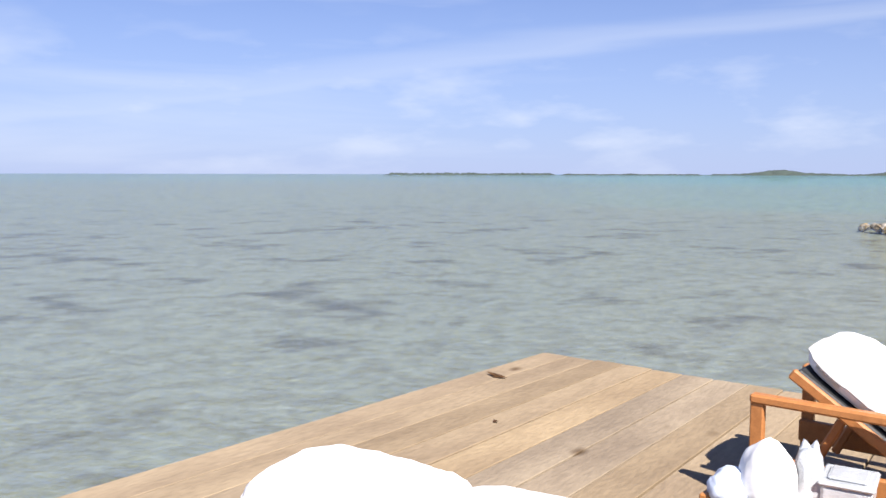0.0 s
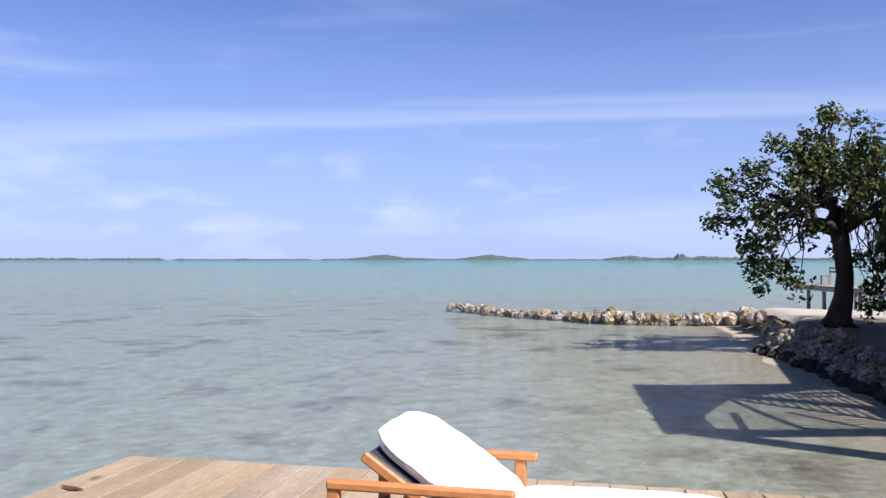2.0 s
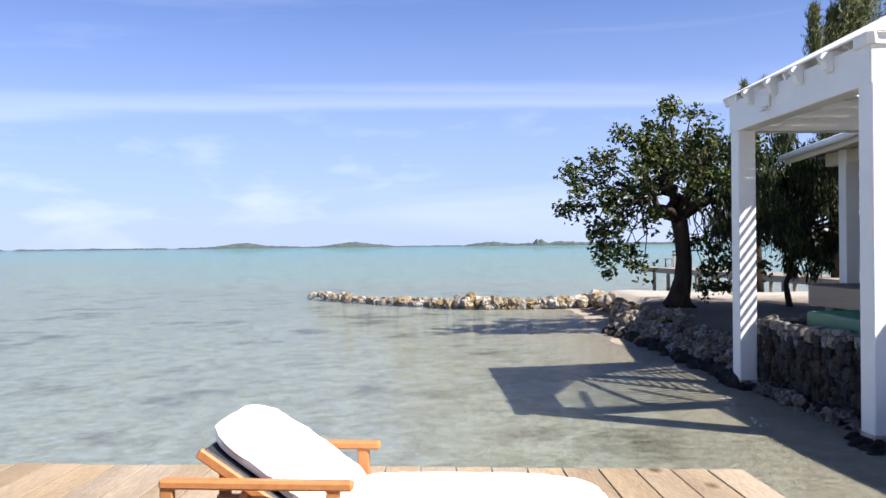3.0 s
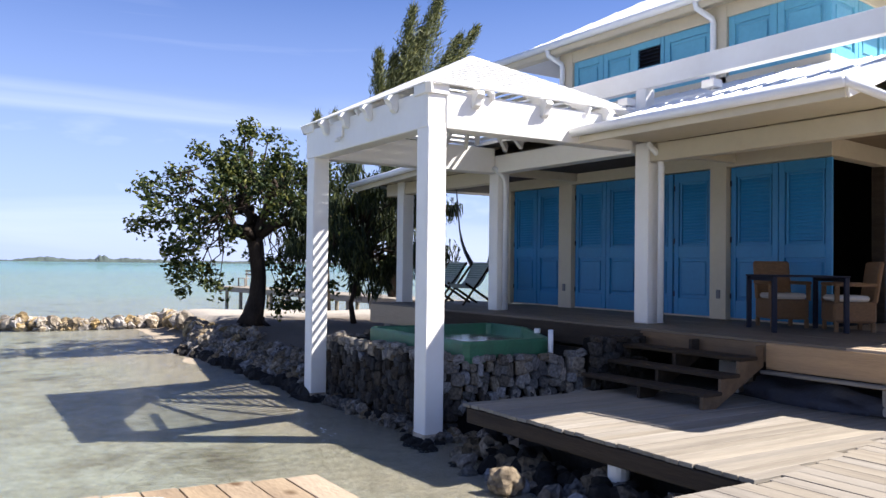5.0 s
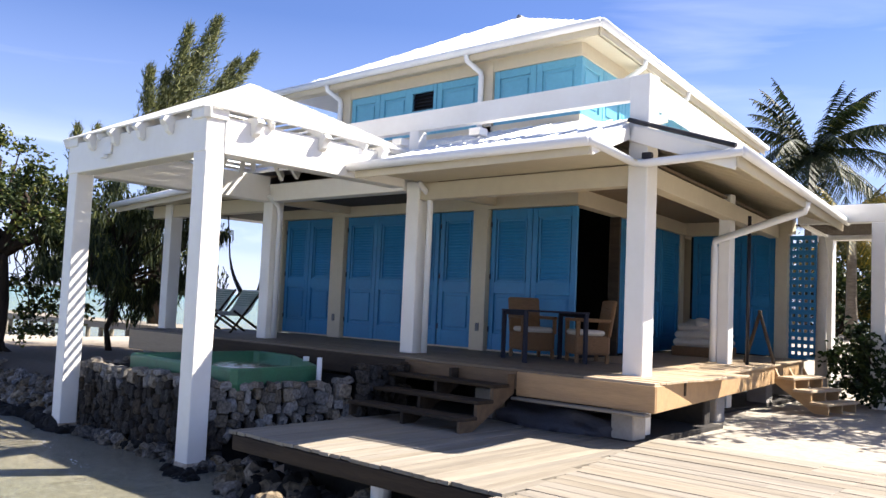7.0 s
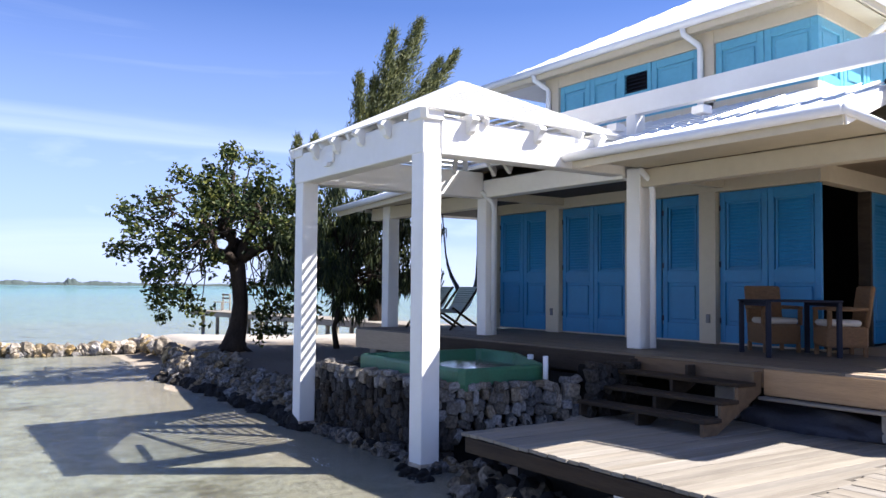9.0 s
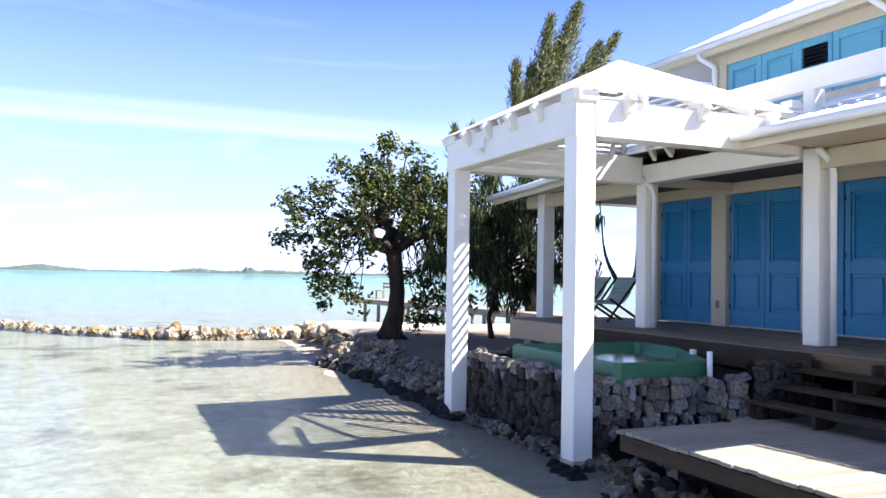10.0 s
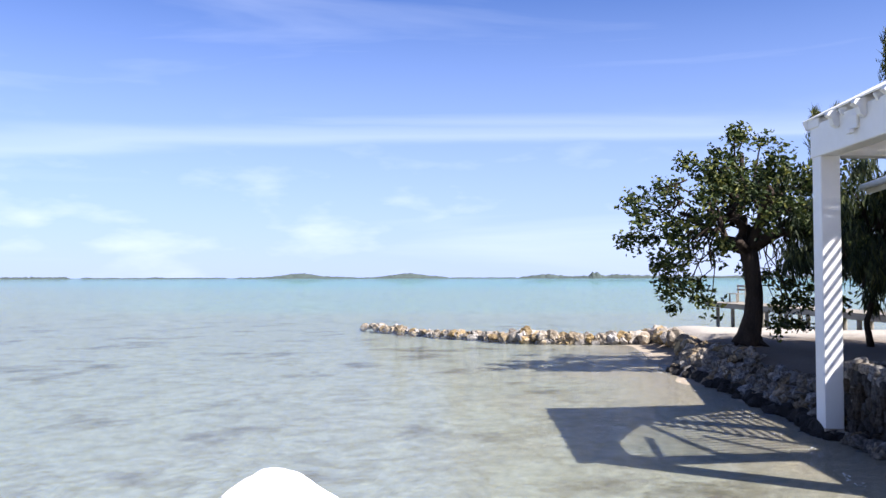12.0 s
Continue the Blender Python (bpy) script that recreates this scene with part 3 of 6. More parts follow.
def plank_rows(parent, name, x0, x1, y0, y1, z, width, gap, material, thick=0.04, joint=None, seed=0):
    """Boards along x that fill a rectangle; x0 and x1 may be functions of y."""
    rnd = random.Random(seed)
    cache = {}
    y = y0 + width / 2
    while y < y1:
        a = x0(y) if callable(x0) else x0
        b = x1(y) if callable(x1) else x1
        cuts = [a, b]
        if joint:
            c = a + joint * rnd.choice((0.35, 0.5, 0.65, 0.8))
            while c < b - 0.4:
                cuts.insert(-1, c)
                c += joint
        for p, q in zip(cuts, cuts[1:]):
            ln = round(q - p - 0.004, 2)
            if ln not in cache:
                cache[ln] = plank_mesh(name, ln, width - gap, thick, material)
            wpiece(name, cache[ln], parent, pose(p, y, z + rnd.uniform(-0.003, 0.003), rnd.uniform(-0.3, 0.3), 0, rnd.uniform(-0.08, 0.08)))
        y += width


def dock_edge(y):
    """The seaward side of the sun deck runs a little askew."""
    return 0.6 + 0.137 * (y - 6.45)


dock = thing("dock", "weathered plank sun deck on piles over the water", "deck", (-2.5, 9, 0), kind="structure")
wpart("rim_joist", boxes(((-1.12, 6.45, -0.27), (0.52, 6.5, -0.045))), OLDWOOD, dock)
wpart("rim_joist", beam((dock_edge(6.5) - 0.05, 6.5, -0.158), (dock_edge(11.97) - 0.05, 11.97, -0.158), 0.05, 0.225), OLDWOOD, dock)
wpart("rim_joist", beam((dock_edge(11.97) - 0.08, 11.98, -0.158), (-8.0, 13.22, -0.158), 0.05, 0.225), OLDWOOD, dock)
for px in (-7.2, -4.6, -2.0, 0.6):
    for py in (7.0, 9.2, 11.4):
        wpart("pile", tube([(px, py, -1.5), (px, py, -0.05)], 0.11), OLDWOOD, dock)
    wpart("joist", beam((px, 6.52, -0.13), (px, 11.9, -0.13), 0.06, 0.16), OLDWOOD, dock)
lower = thing("lower_deck", "bleached plank landing below the veranda steps", "deck", (0.9, 1.8, 0), kind="structure")


def lower_end(y):
    return -0.42 - 0.2 * max(0.0, y)


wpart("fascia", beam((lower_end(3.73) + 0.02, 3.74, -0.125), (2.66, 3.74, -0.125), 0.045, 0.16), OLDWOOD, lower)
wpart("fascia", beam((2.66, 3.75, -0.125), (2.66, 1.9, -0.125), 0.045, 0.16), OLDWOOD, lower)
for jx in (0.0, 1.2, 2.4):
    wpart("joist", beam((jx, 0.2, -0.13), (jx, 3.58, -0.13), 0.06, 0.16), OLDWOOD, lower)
wpart("pier", tube([(0.5, 3.55, -0.85), (0.5, 3.55, -0.21)], 0.1, 14), PLASTIC, lower, "white pipe pier")


# blocks added below the landing to look like deep shade
wpart("rubble_fill", boxes(((-0.9, 2.2, -0.9), (2.5, 3.2, -0.22)), ((-0.6, 0.3, -0.7), (2.6, 1.0, -0.22)), bevel=0.06), UNDERSHADE, lower, "near-black fill for the shade under the landing")

# ---- house ----
H = 0.72
SKEW = 8.3
S5 = Vector((math.sin(radians(SKEW)), -math.cos(radians(SKEW)), 0))


def side(base, s, z):
    """A place s metres back along the house's side from a base point."""
    return Vector((base[0], base[1], 0)) + S5 * s + Vector((0, 0, z))


house = thing("house", "cream beach house with blue shutters, white hip roof and veranda", "house", (5, -3, 0), kind="structure")


def wall_panel(lo, hi, name="wall", material=CREAM, label=""):
    return wpart(name, boxes((lo, hi), bevel=0.004), material, house, label)


WY, WX, DTOP = -2.0, 2.02, 3.16
D3 = 5.38
# ground floor front: pillars between the doors, a header above them
for x0, x1 in ((3.82, 4.14), (D3, 5.78), (7.55, 7.93), (9.55, 9.8)):
    wall_panel((x0, WY - 0.2, H), (x1, WY + 0.03, DTOP), "pillar")
wall_panel((WX - 0.02, WY - 0.2, DTOP), (9.75, WY + 0.02, 4.5), "header")
wall_panel((WX, WY - 0.16, H), (9.75, WY - 0.06, H + 0.03), "sill")
# ground floor side wall: opening at the corner, then doors, and an end wall across the side veranda
for s0, s1 in ((1.79, 1.86), (5.22, 5.45)):
    a, b = side((WX, WY), s0, 0), side((WX, WY), s1, 0)
    wpart("pillar", beam((a.x + 0.1, a.y, (H + DTOP) / 2), (b.x + 0.1, b.y, (H + DTOP) / 2), 0.2, DTOP - H), OLDWOOD if s0 < 3 else CREAM, house)
a, b = side((WX, WY), 0, 0), side((WX, WY), 8.6, 0)
wpart("header", beam((a.x + 0.1, a.y - 0.2, (4.5 + DTOP) / 2), (b.x + 0.1, b.y, (4.5 + DTOP) / 2), 0.2, 4.5 - DTOP), CREAM, house)
EY = -7.5
wall_panel((0.68, EY - 0.2, H), (0.92, EY + 0.02, DTOP), "pillar")
wall_panel((0.6, EY - 0.2, DTOP), (2.9, EY + 0.02, 4.0), "header")
# unseen backing sheet that paints darkness behind the leaves
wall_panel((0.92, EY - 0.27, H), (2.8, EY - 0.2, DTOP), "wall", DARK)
wall_panel((9.55, -9.5, H), (9.75, WY - 0.2, 4.5), "wall")
wall_panel((2.2, -10.6, H), (9.75, -10.4, 4.5), "wall")
# near-black inner sheet and floor paint the rooms' shade
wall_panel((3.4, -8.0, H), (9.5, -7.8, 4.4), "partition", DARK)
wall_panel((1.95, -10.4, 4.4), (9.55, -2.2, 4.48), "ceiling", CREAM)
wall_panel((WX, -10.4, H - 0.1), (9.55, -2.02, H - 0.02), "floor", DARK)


def leaf_mesh(w, h):
    """One shutter leaf: stiles, rails, a slatted upper panel and a raised lower panel; in the xz plane, facing +y."""
    bm = bmesh.new()
    st, t = 0.1, 0.045
    mid = h * 0.44
    for lo, hi in (((0, 0, 0), (st, t, h)), ((w - st, 0, 0), (w, t, h)), ((st, 0, 0), (w - st, t, 0.28)), ((st, 0, h - 0.16), (w - st, t, h)), ((st, 0, mid - 0.1), (w - st, t, mid + 0.1))):
        box(bm, lo, hi, 0.005)
    return bm


def louvre_mesh(w, h):
    bm = bmesh.new()
    for lo, hi in (((0.022, 0, 0.0), (0.06, 0.034, h)), ((w - 0.06, 0, 0.0), (w - 0.022, 0.034, h)), ((0.06, 0, 0.0), (w - 0.06, 0.034, 0.035)), ((0.06, 0, h - 0.035), (w - 0.06, 0.034, h)), ((0, -0.006, 0), (w, 0.003, h))):
        box(bm, lo, hi, 0.004)
    a, b = 0.075, w - 0.075
    z = 0.05
    while z < h - 0.09:
        vs = [bm.verts.new(v) for v in ((a, 0.006, z), (b, 0.006, z), (b, 0.022, z + 0.008), (a, 0.022, z + 0.008), (a, 0.008, z + 0.055), (b, 0.008, z + 0.055))]
        bm.faces.new((vs[0], vs[1], vs[2], vs[3]))
        bm.faces.new((vs[3], vs[2], vs[5], vs[4]))
        z += 0.052
    return bm


def raised_mesh(w, h):
    bm = bmesh.new()
    box(bm, (0, 0.004, 0), (w, 0.012, h), 0)
    box(bm, (0.055, 0.012, 0.055), (w - 0.055, 0.032, h - 0.055), 0.014)
    return bm


def front_leaf(x_left, w, z0, h, material, name, y=WY - 0.1):
    leaf = wpart(name, leaf_mesh(w, h), material, house)
    leaf.matrix_basis = pose(x_left, y, z0)
    up = part("louvre_panel", louvre_mesh(w - 0.2, h * 0.56 - 0.26), material, leaf)
    up.location = (0.1, 0.0, h * 0.44 + 0.1)
    lo = part("raised_panel", raised_mesh(w - 0.2, h * 0.44 - 0.38), material, leaf)
    lo.location = (0.1, 0.0, 0.28)
    return leaf


for x0, x1, n in ((2.04, 3.82, 2), (4.14, 5.0, 1), (5.0, D3, 1), (5.78, 7.55, 2), (7.93, 9.55, 2)):
    w = (x1 - x0 - 0.02) / n
    for i in range(n):
        leaf = front_leaf(x0 + 0.01 + i * w, w - 0.014, H + 0.03, DTOP - H - 0.04, BLUE, "shutter_door")
        if i == n - 1:
            for hz in (0.3, 1.2, 2.1):
                hinge = part("hinge", boxes(((w - 0.04, 0.045, hz), (w - 0.012, 0.058, hz + 0.09)), bevel=0.003), BRASS, leaf)
for x in (3.96, 7.75):
    wpart("socket", boxes(((x - 0.04, WY + 0.03, H + 0.33), (x + 0.04, WY + 0.05, H + 0.47)), bevel=0.006), LEAD, house, "grey weatherproof wall socket")


def side_leaf(s, w, h, z0, material, name, turn=0.0, base=(WX, WY), inset=0.06):
    o = side(base, s + w, z0)
    leaf = wpart(name, leaf_mesh(w, h), material, house)
    leaf.matrix_basis = pose(o.x + inset, o.y, z0, 0, 0, 90 + SKEW + turn)
    up = part("louvre_panel", louvre_mesh(w - 0.2, max(0.2, h * 0.56 - 0.26)), material, leaf)
    up.location = (0.1, 0.0, h * 0.44 + 0.1)
    lo = part("raised_panel", raised_mesh(w - 0.2, max(0.15, h * 0.44 - 0.38)), material, leaf)
    lo.location = (0.1, 0.0, 0.28)
    return leaf


for s in (1.9, 3.0, 4.1):
    side_leaf(s, 1.06, DTOP - H - 0.04, H + 0.03, BLUE, "shutter_door", 0)
for x in (0.94, 1.525, 2.11):
    front_leaf(x, 0.57, H + 0.03, DTOP - H - 0.04, BLUE, "shutter_door", EY - 0.1)

# veranda posts, corner of each at +x +y
POST = 0.27


def square_post(x, y, z0, z1, parent=house, name="post", size=POST, material=WHITE):
    return wpart(name, boxes(((x - size, y - size, z0), (x, y, z1)), bevel=0.012), material, parent)


for x in (0.0, 3.87, 7.59, 11.1):
    square_post(x, 0.0, H if 0 < x < 11 else -0.05, 3.36)
square_post(0.0, 0.0, 3.36, 4.46, name="rail_post")
pd = side((0.0, 0.0), 4.1, 0)
square_post(pd.x, pd.y, 0.0, 3.5, size=0.2)
pe = side((0.0, 0.0), 7.4, 0)
wpart("beam", beam((-0.135, -0.135, 3.2), (3.7, -0.135, 3.2), 0.2, 0.26), CREAM, house)
wpart("beam", beam((7.5, -0.135, 3.2), (11.66, -0.135, 3.2), 0.2, 0.26), CREAM, house)
wpart("beam", beam((-0.13, -0.3, 3.2), (pe.x - 0.13, pe.y - 0.1, 3.2), 0.2, 0.26), CREAM, house)
for x in (3.7, 7.45):
    wpart("beam", beam((x, -0.25, 3.32), (x, -1.98, 3.32), 0.12, 0.22), CREAM, house)


def far_eave(x):
    """The far wing's eave draws in towards the house."""
    return 0.33 + (12.7 - x) * 0.18


for x in np.arange(0.5, 11.6, 0.62):
    if 3.5 < x < 7.9:
        continue
    wpart("rafter", beam((x, 1.3 if x < 4 else far_eave(x) - 0.1, 3.30), (x, -1.95, 4.36), 0.05, 0.13), CREAM, house)
for s in np.arange(0.6, 7.5, 0.62):
    p, q = side((-1.42, 0.1), s, 3.28), side((WX, WY), max(0.1, s - 1.95), 4.36)
    wpart("rafter", beam(p, q, 0.05, 0.13), CREAM, house)
wpart("beam", beam((-0.2, -0.2, 3.38), (WX + 0.02, WY + 0.02, 4.05), 0.1, 0.2), CREAM, house)

wpart("soffit", boxes(((-0.2, -0.03, 3.34), (3.56, 1.34, 3.36)), bevel=0), CREAM, house, "cream boarded soffit")
wpart("soffit", prism([(7.8, -0.03, 3.36), (12.6, -0.03, 3.36), (12.6, far_eave(12.6) - 0.06, 3.36), (7.8, far_eave(7.8) - 0.06, 3.36)], 0.02), CREAM, house, "cream boarded soffit")

# veranda roof, cut away round the corner post
ST = 0.045
corner, top_c = (0.0, 0.0, 3.86), (WX, WY, 4.52)
far_e = 11.55
ridge_e = (9.6, WY, 4.52)
eave_z, eave_y = 3.40, 1.4
wpart("veranda_roof", prism([top_c, corner, (-0.32, eave_y, eave_z), (3.55, eave_y, eave_z), (3.55, 0.35, 3.745), (7.75, 0.35, 3.745), (7.75, far_eave(7.75), eave_z), (far_e + 1.2, far_eave(12.7), eave_z), ridge_e], ST), ROOF, house, "white corrugated metal veranda roof")
e1, e2 = side((-1.5, 0.2), 0, 3.36), side((-1.5, 0.2), 7.6, 3.36)
t2 = side((WX, WY), 7.4, 4.52)
wpart("veranda_roof", prism([top_c, t2, e2, e1, corner], ST), ROOF, house, "white corrugated metal veranda roof")
wpart("veranda_roof", prism([ridge_e, (far_e + 1.2, far_eave(12.7), eave_z), (far_e + 1.2, -9, eave_z), (9.6, -9, 4.52)], ST), ROOF, house)


# standing ribs of the metal sheets
def ribs(parent, tops, bottoms, n, r=0.011):
    for i in range(1, n):
        t = i / n
        a = Vector(tops[0]).lerp(Vector(tops[1]), t)
        b = Vector(bottoms[0]).lerp(Vector(bottoms[1]), t)
        wpart("roof_rib", tube([a + Vector((0, 0, 0.01)), b + Vector((0, 0, 0.01))], r, 6), ROOF, parent)


ribs(house, ((1.0, -1.03, 4.2), (3.5, -1.03, 4.2)), ((1.0, 1.4, 3.4), (3.5, 1.4, 3.4)), 9)
ribs(house, ((-0.1, -0.1, 3.89), (1.0, -1.03, 4.2)), ((-0.3, 1.4, 3.4), (1.0, 1.4, 3.4)), 4)
ribs(house, ((WX, WY, 4.52), (9.5, WY, 4.52)), ((WX, -0.05, 3.88), (9.5, -0.05, 3.88)), 24)
q1, q2 = side((-1.5, 0.2), 0.1, 3.36), side((-1.5, 0.2), 7.4, 3.36)
w1, w2 = side((0, 0), 0.1, 3.87), side((0, 0), 7.4, 3.87)
ribs(house, (w1, w2), (q1, q2), 22)
# fascias and gutters
wpart("fascia", beam((-0.3, 1.36, 3.29), (3.55, 1.36, 3.29), 0.03, 0.16), CREAM, house)
wpart("fascia", beam((7.75, far_eave(7.75) - 0.04, 3.29), (12.7, far_eave(12.7) - 0.04, 3.29), 0.03, 0.16), CREAM, house)
wpart("gutter", tube([(-0.34, 1.45, 3.36), (3.6, 1.45, 3.36)], 0.065), PLASTIC, house, "white rain gutter", True)
wpart("gutter", tube([(7.75, far_eave(7.75) + 0.05, 3.36), (12.75, far_eave(12.75) + 0.05, 3.36)], 0.065), PLASTIC, house, "white rain gutter", True)
wpart("gutter", tube([(-0.34, 1.45, 3.36), (-0.14, 0.12, 3.33), (-0.3, 0.1, 3.31), e1 + Vector((-0.05, 0, -0.03))], 0.05), PLASTIC, house, "white rain gutter", True)
wpart("gutter", tube([e1 + Vector((-0.06, 0, -0.03)), e2 + Vector((-0.06, 0, -0.03))], 0.065), PLASTIC, house, "white rain gutter", True)
f1, f2 = side((-1.46, 0.15), 0, 3.25), side((-1.46, 0.15), 7.6, 3.25)
wpart("fascia", beam(f1, f2, 0.03, 0.16), CREAM, house)
wpart("verge_board", beam((-0.05, 0.03, 3.72), e1 + Vector((0.05, -0.1, -0.12)), 0.03, 0.2), WHITE, house)
wpart("verge_board", beam((-0.03, 0.05, 3.72), (-0.3, 1.34, 3.29), 0.03, 0.16), WHITE, house)
wpart("roof_felt", tube([(-0.03, 0.06, 3.885), Vector((-0.03, 0.06, 3.885)).lerp(e1 + Vector((0, 0.02, 0.03)), 0.98)], 0.03, 8), BLACK, house, "torn black roofing felt edge")
wpart("post_cap", boxes(((-0.33, -0.04, 3.36), (-0.21, 0.05, 3.46)), bevel=0.01), BRASS, house, "dark metal bracket")
# balcony rail: one deep beam each way
wpart("rail_beam", beam((-0.27, -0.1, 4.31), (8.6, -0.1, 4.31), 0.14, 0.3), WHITE, house)
rs = side((-0.14, -0.14), 7.4, 4.31)
wpart("rail_beam", beam((-0.14, -0.27, 4.31), rs, 0.14, 0.3), WHITE, house)
for x in (3.9, 7.6):
    square_post(x, -0.03, 3.8, 4.17, name="rail_post", size=0.2)
# downpipes
for x in (3.62, 7.4):
    wpart("downpipe", tube([(x - 0.12, 0.12, 3.32), (x - 0.14, -0.1, 3.15), (x - 0.14, -0.14, 3.0), (x - 0.14, -0.14, 0.74)], 0.045, 10), PLASTIC, house, "white downpipe", True)
g0 = side((-1.5, 0.2), 4.0, 3.27)
gp = pd + Vector((0.03, 0.06, 0))
wpart("downpipe", tube([g0, g0 + Vector((0.03, 0, -0.14)), (gp.x, gp.y, 2.72), (gp.x, gp.y, 2.6), (gp.x, gp.y, 0.74)], 0.058, 10), PLASTIC, house, "white downpipe", True)

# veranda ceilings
# near-black boards hold the deep shade over the front veranda
wall_panel((3.75, WY + 0.03, 3.36), (9.7, -0.25, 3.4), "ceiling", SHADECEILING, "boarded veranda ceiling, its shade darkened into the colour")
wall_panel((9.7, -8.5, 3.4), (12.6, -0.25, 3.44), "ceiling", SHADECEILING, "boarded veranda ceiling, its shade darkened into the colour")
# cream ceilings with their shade painted in as tan
wall_panel((WX + 0.05, WY + 0.03, 3.42), (3.7, -0.25, 3.46), "ceiling", SHADECREAM)
wpart("ceiling", prism([(-0.1, -0.3, 3.46), (WX, WY, 3.46), side((WX, WY), 5.4, 3.46), side((-0.1, -0.3), 7.2, 3.46)], 0.04), SHADECREAM, house)

# upper floor
UZ0, UZ1 = 4.5, 5.94
for x0, x1 in ((3.83, 4.12), (7.56, 7.95)):
    wall_panel((x0, WY - 0.15, UZ0), (x1, WY + 0.03, UZ1), "pillar")
wall_panel((WX, WY - 0.15, 5.58), (7.95, WY + 0.02, 5.98), "header")
wall_panel((WX, WY - 0.15, UZ0), (7.95, WY + 0.03, 4.62), "sill")
ua, ub = side((WX, WY), 0.0, 0), side((WX, WY), 7.5, 0)
for z0, z1 in ((4.5, 4.62), (5.58, 5.98)):
    wpart("header", beam((ua.x + 0.08, ua.y - 0.15, (z0 + z1) / 2), (ub.x + 0.08, ub.y, (z0 + z1) / 2), 0.14, z1 - z0), CREAM, house)
wall_panel((7.8, -9.4, UZ0), (7.95, WY - 0.15, UZ1), "wall")
# unseen near-black sheet, painted shade behind the upper shutters
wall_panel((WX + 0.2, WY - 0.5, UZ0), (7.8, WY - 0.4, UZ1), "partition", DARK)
SH = 0.96


def upper_shutter(w):
    leaf = wpart("shutter", boxes(((0, 0, 0), (0.12, 0.045, SH)), ((w - 0.13, 0, 0), (w - 0.01, 0.045, SH)), ((0.12, 0, 0), (w - 0.13, 0.045, 0.14)), ((0.12, 0, SH - 0.14), (w - 0.13, 0.045, SH))), AQUA, house)
    pnl = part("raised_panel", raised_mesh(w - 0.25, SH - 0.28), AQUA, leaf)
    pnl.location = (0.12, 0, 0.14)
    return leaf


for x0, x1, n in ((2.03, 3.83, 2), (4.12, 5.19, 1), (5.88, 7.56, 2)):
    w = (x1 - x0) / n
    for i in range(n):
        upper_shutter(w).matrix_basis = pose(x0 + 0.005 + i * w, WY - 0.06, 4.62)
W0, W1, WZ = 5.27, 5.81, 5.12
win = wpart("window", boxes(((W0 - 0.08, WY - 0.06, 4.62), (W0, WY, 5.58)), ((W1, WY - 0.06, 4.62), (W1 + 0.07, WY, 5.58)), ((W0, WY - 0.06, 5.46), (W1, WY, 5.58)), ((W0, WY - 0.06, 4.62), (W1, WY, WZ))), AQUA, house, "louvred window in a blue frame")
for k in range(5):
    sl = part("slat", boxes(((W0, WY - 0.05, WZ + 0.02 + k * 0.066), (W1, WY - 0.02, WZ + 0.035 + k * 0.066)), bevel=0.002), NAVY, win)
    sl.matrix_parent_inverse = Matrix.Identity(4)
s = 0.02
while s < 7.3:
    o = side((WX, WY), s + 0.86, 4.62)
    upper_shutter(0.87).matrix_basis = pose(o.x + 0.06, o.y, 4.62, 0, 0, 90 + SKEW)
    s += 0.88
# main hip roof
UE = 5.95
r0, r1, apex, apex2 = Vector((1.52, -1.68, UE)), Vector((9.8, -1.68, UE)), Vector((5.95, -5.4, 7.96)), Vector((6.3, -9.2, 7.96))
b0, b1 = side((1.52, -1.68), 10.9, UE), Vector((10.2, -12.4, UE))
for poly in ([r0, r1, apex], [r0, apex, apex2, b0], [r1, b1, apex2, apex], [b0, apex2, b1]):
    wpart("main_roof", prism(poly, 0.05), ROOF, house, "white metal hip roof")
for i in range(1, 22):
    t = i / 22
    a = r0.lerp(r1, t)
    k = min((a.x - r0.x) / (apex.x - r0.x), (r1.x - a.x) / (r1.x - apex.x))
    b = a + Vector((0, apex.y - r0.y, apex.z - UE)) * k
    wpart("roof_rib", tube([a + Vector((0, 0, 0.006)), b + Vector((0, 0, 0.006))], 0.009, 6), ROOF, house)
wpart("soffit", prism([(1.58, -1.73, UE - 0.17), (9.7, -1.73, UE - 0.17), (9.5, -2.02, UE - 0.12), (1.97, -2.02, UE - 0.12)], 0.03), CREAM, house)
sb, sc = side((1.58, -1.73), 10.6, UE - 0.17), side((WX, WY), 9.0, UE - 0.12)
wpart("soffit", prism([(1.58, -1.73, UE - 0.17), (2.0, -1.98, UE - 0.12), sc, sb], 0.03), CREAM, house)
wpart("fascia", beam((1.54, -1.68, UE - 0.12), (9.75, -1.68, UE - 0.12), 0.03, 0.17), CREAM, house)
wpart("fascia", beam((1.52, -1.7, UE - 0.12), b0 + Vector((0, 0, -0.12)), 0.03, 0.17), CREAM, house)
wpart("gutter", tube([(1.46, -1.61, UE - 0.04), (9.8, -1.61, UE - 0.04)], 0.07), PLASTIC, house, "white rain gutter", True)
wpart("gutter", tube([(1.44, -1.63, UE - 0.04), b0 + Vector((-0.07, 0, -0.04))], 0.07), PLASTIC, house, "white rain gutter", True)
for x in (4.05, 7.8):
    wpart("downpipe", tube([(x + 0.12, -1.62, 5.87), (x + 0.11, -1.64, 5.75), (x + 0.01, -1.9, 5.59), (x, -1.92, 5.51), (x, -1.92, 4.45)], 0.05, 10), PLASTIC, house, "white downpipe", True)
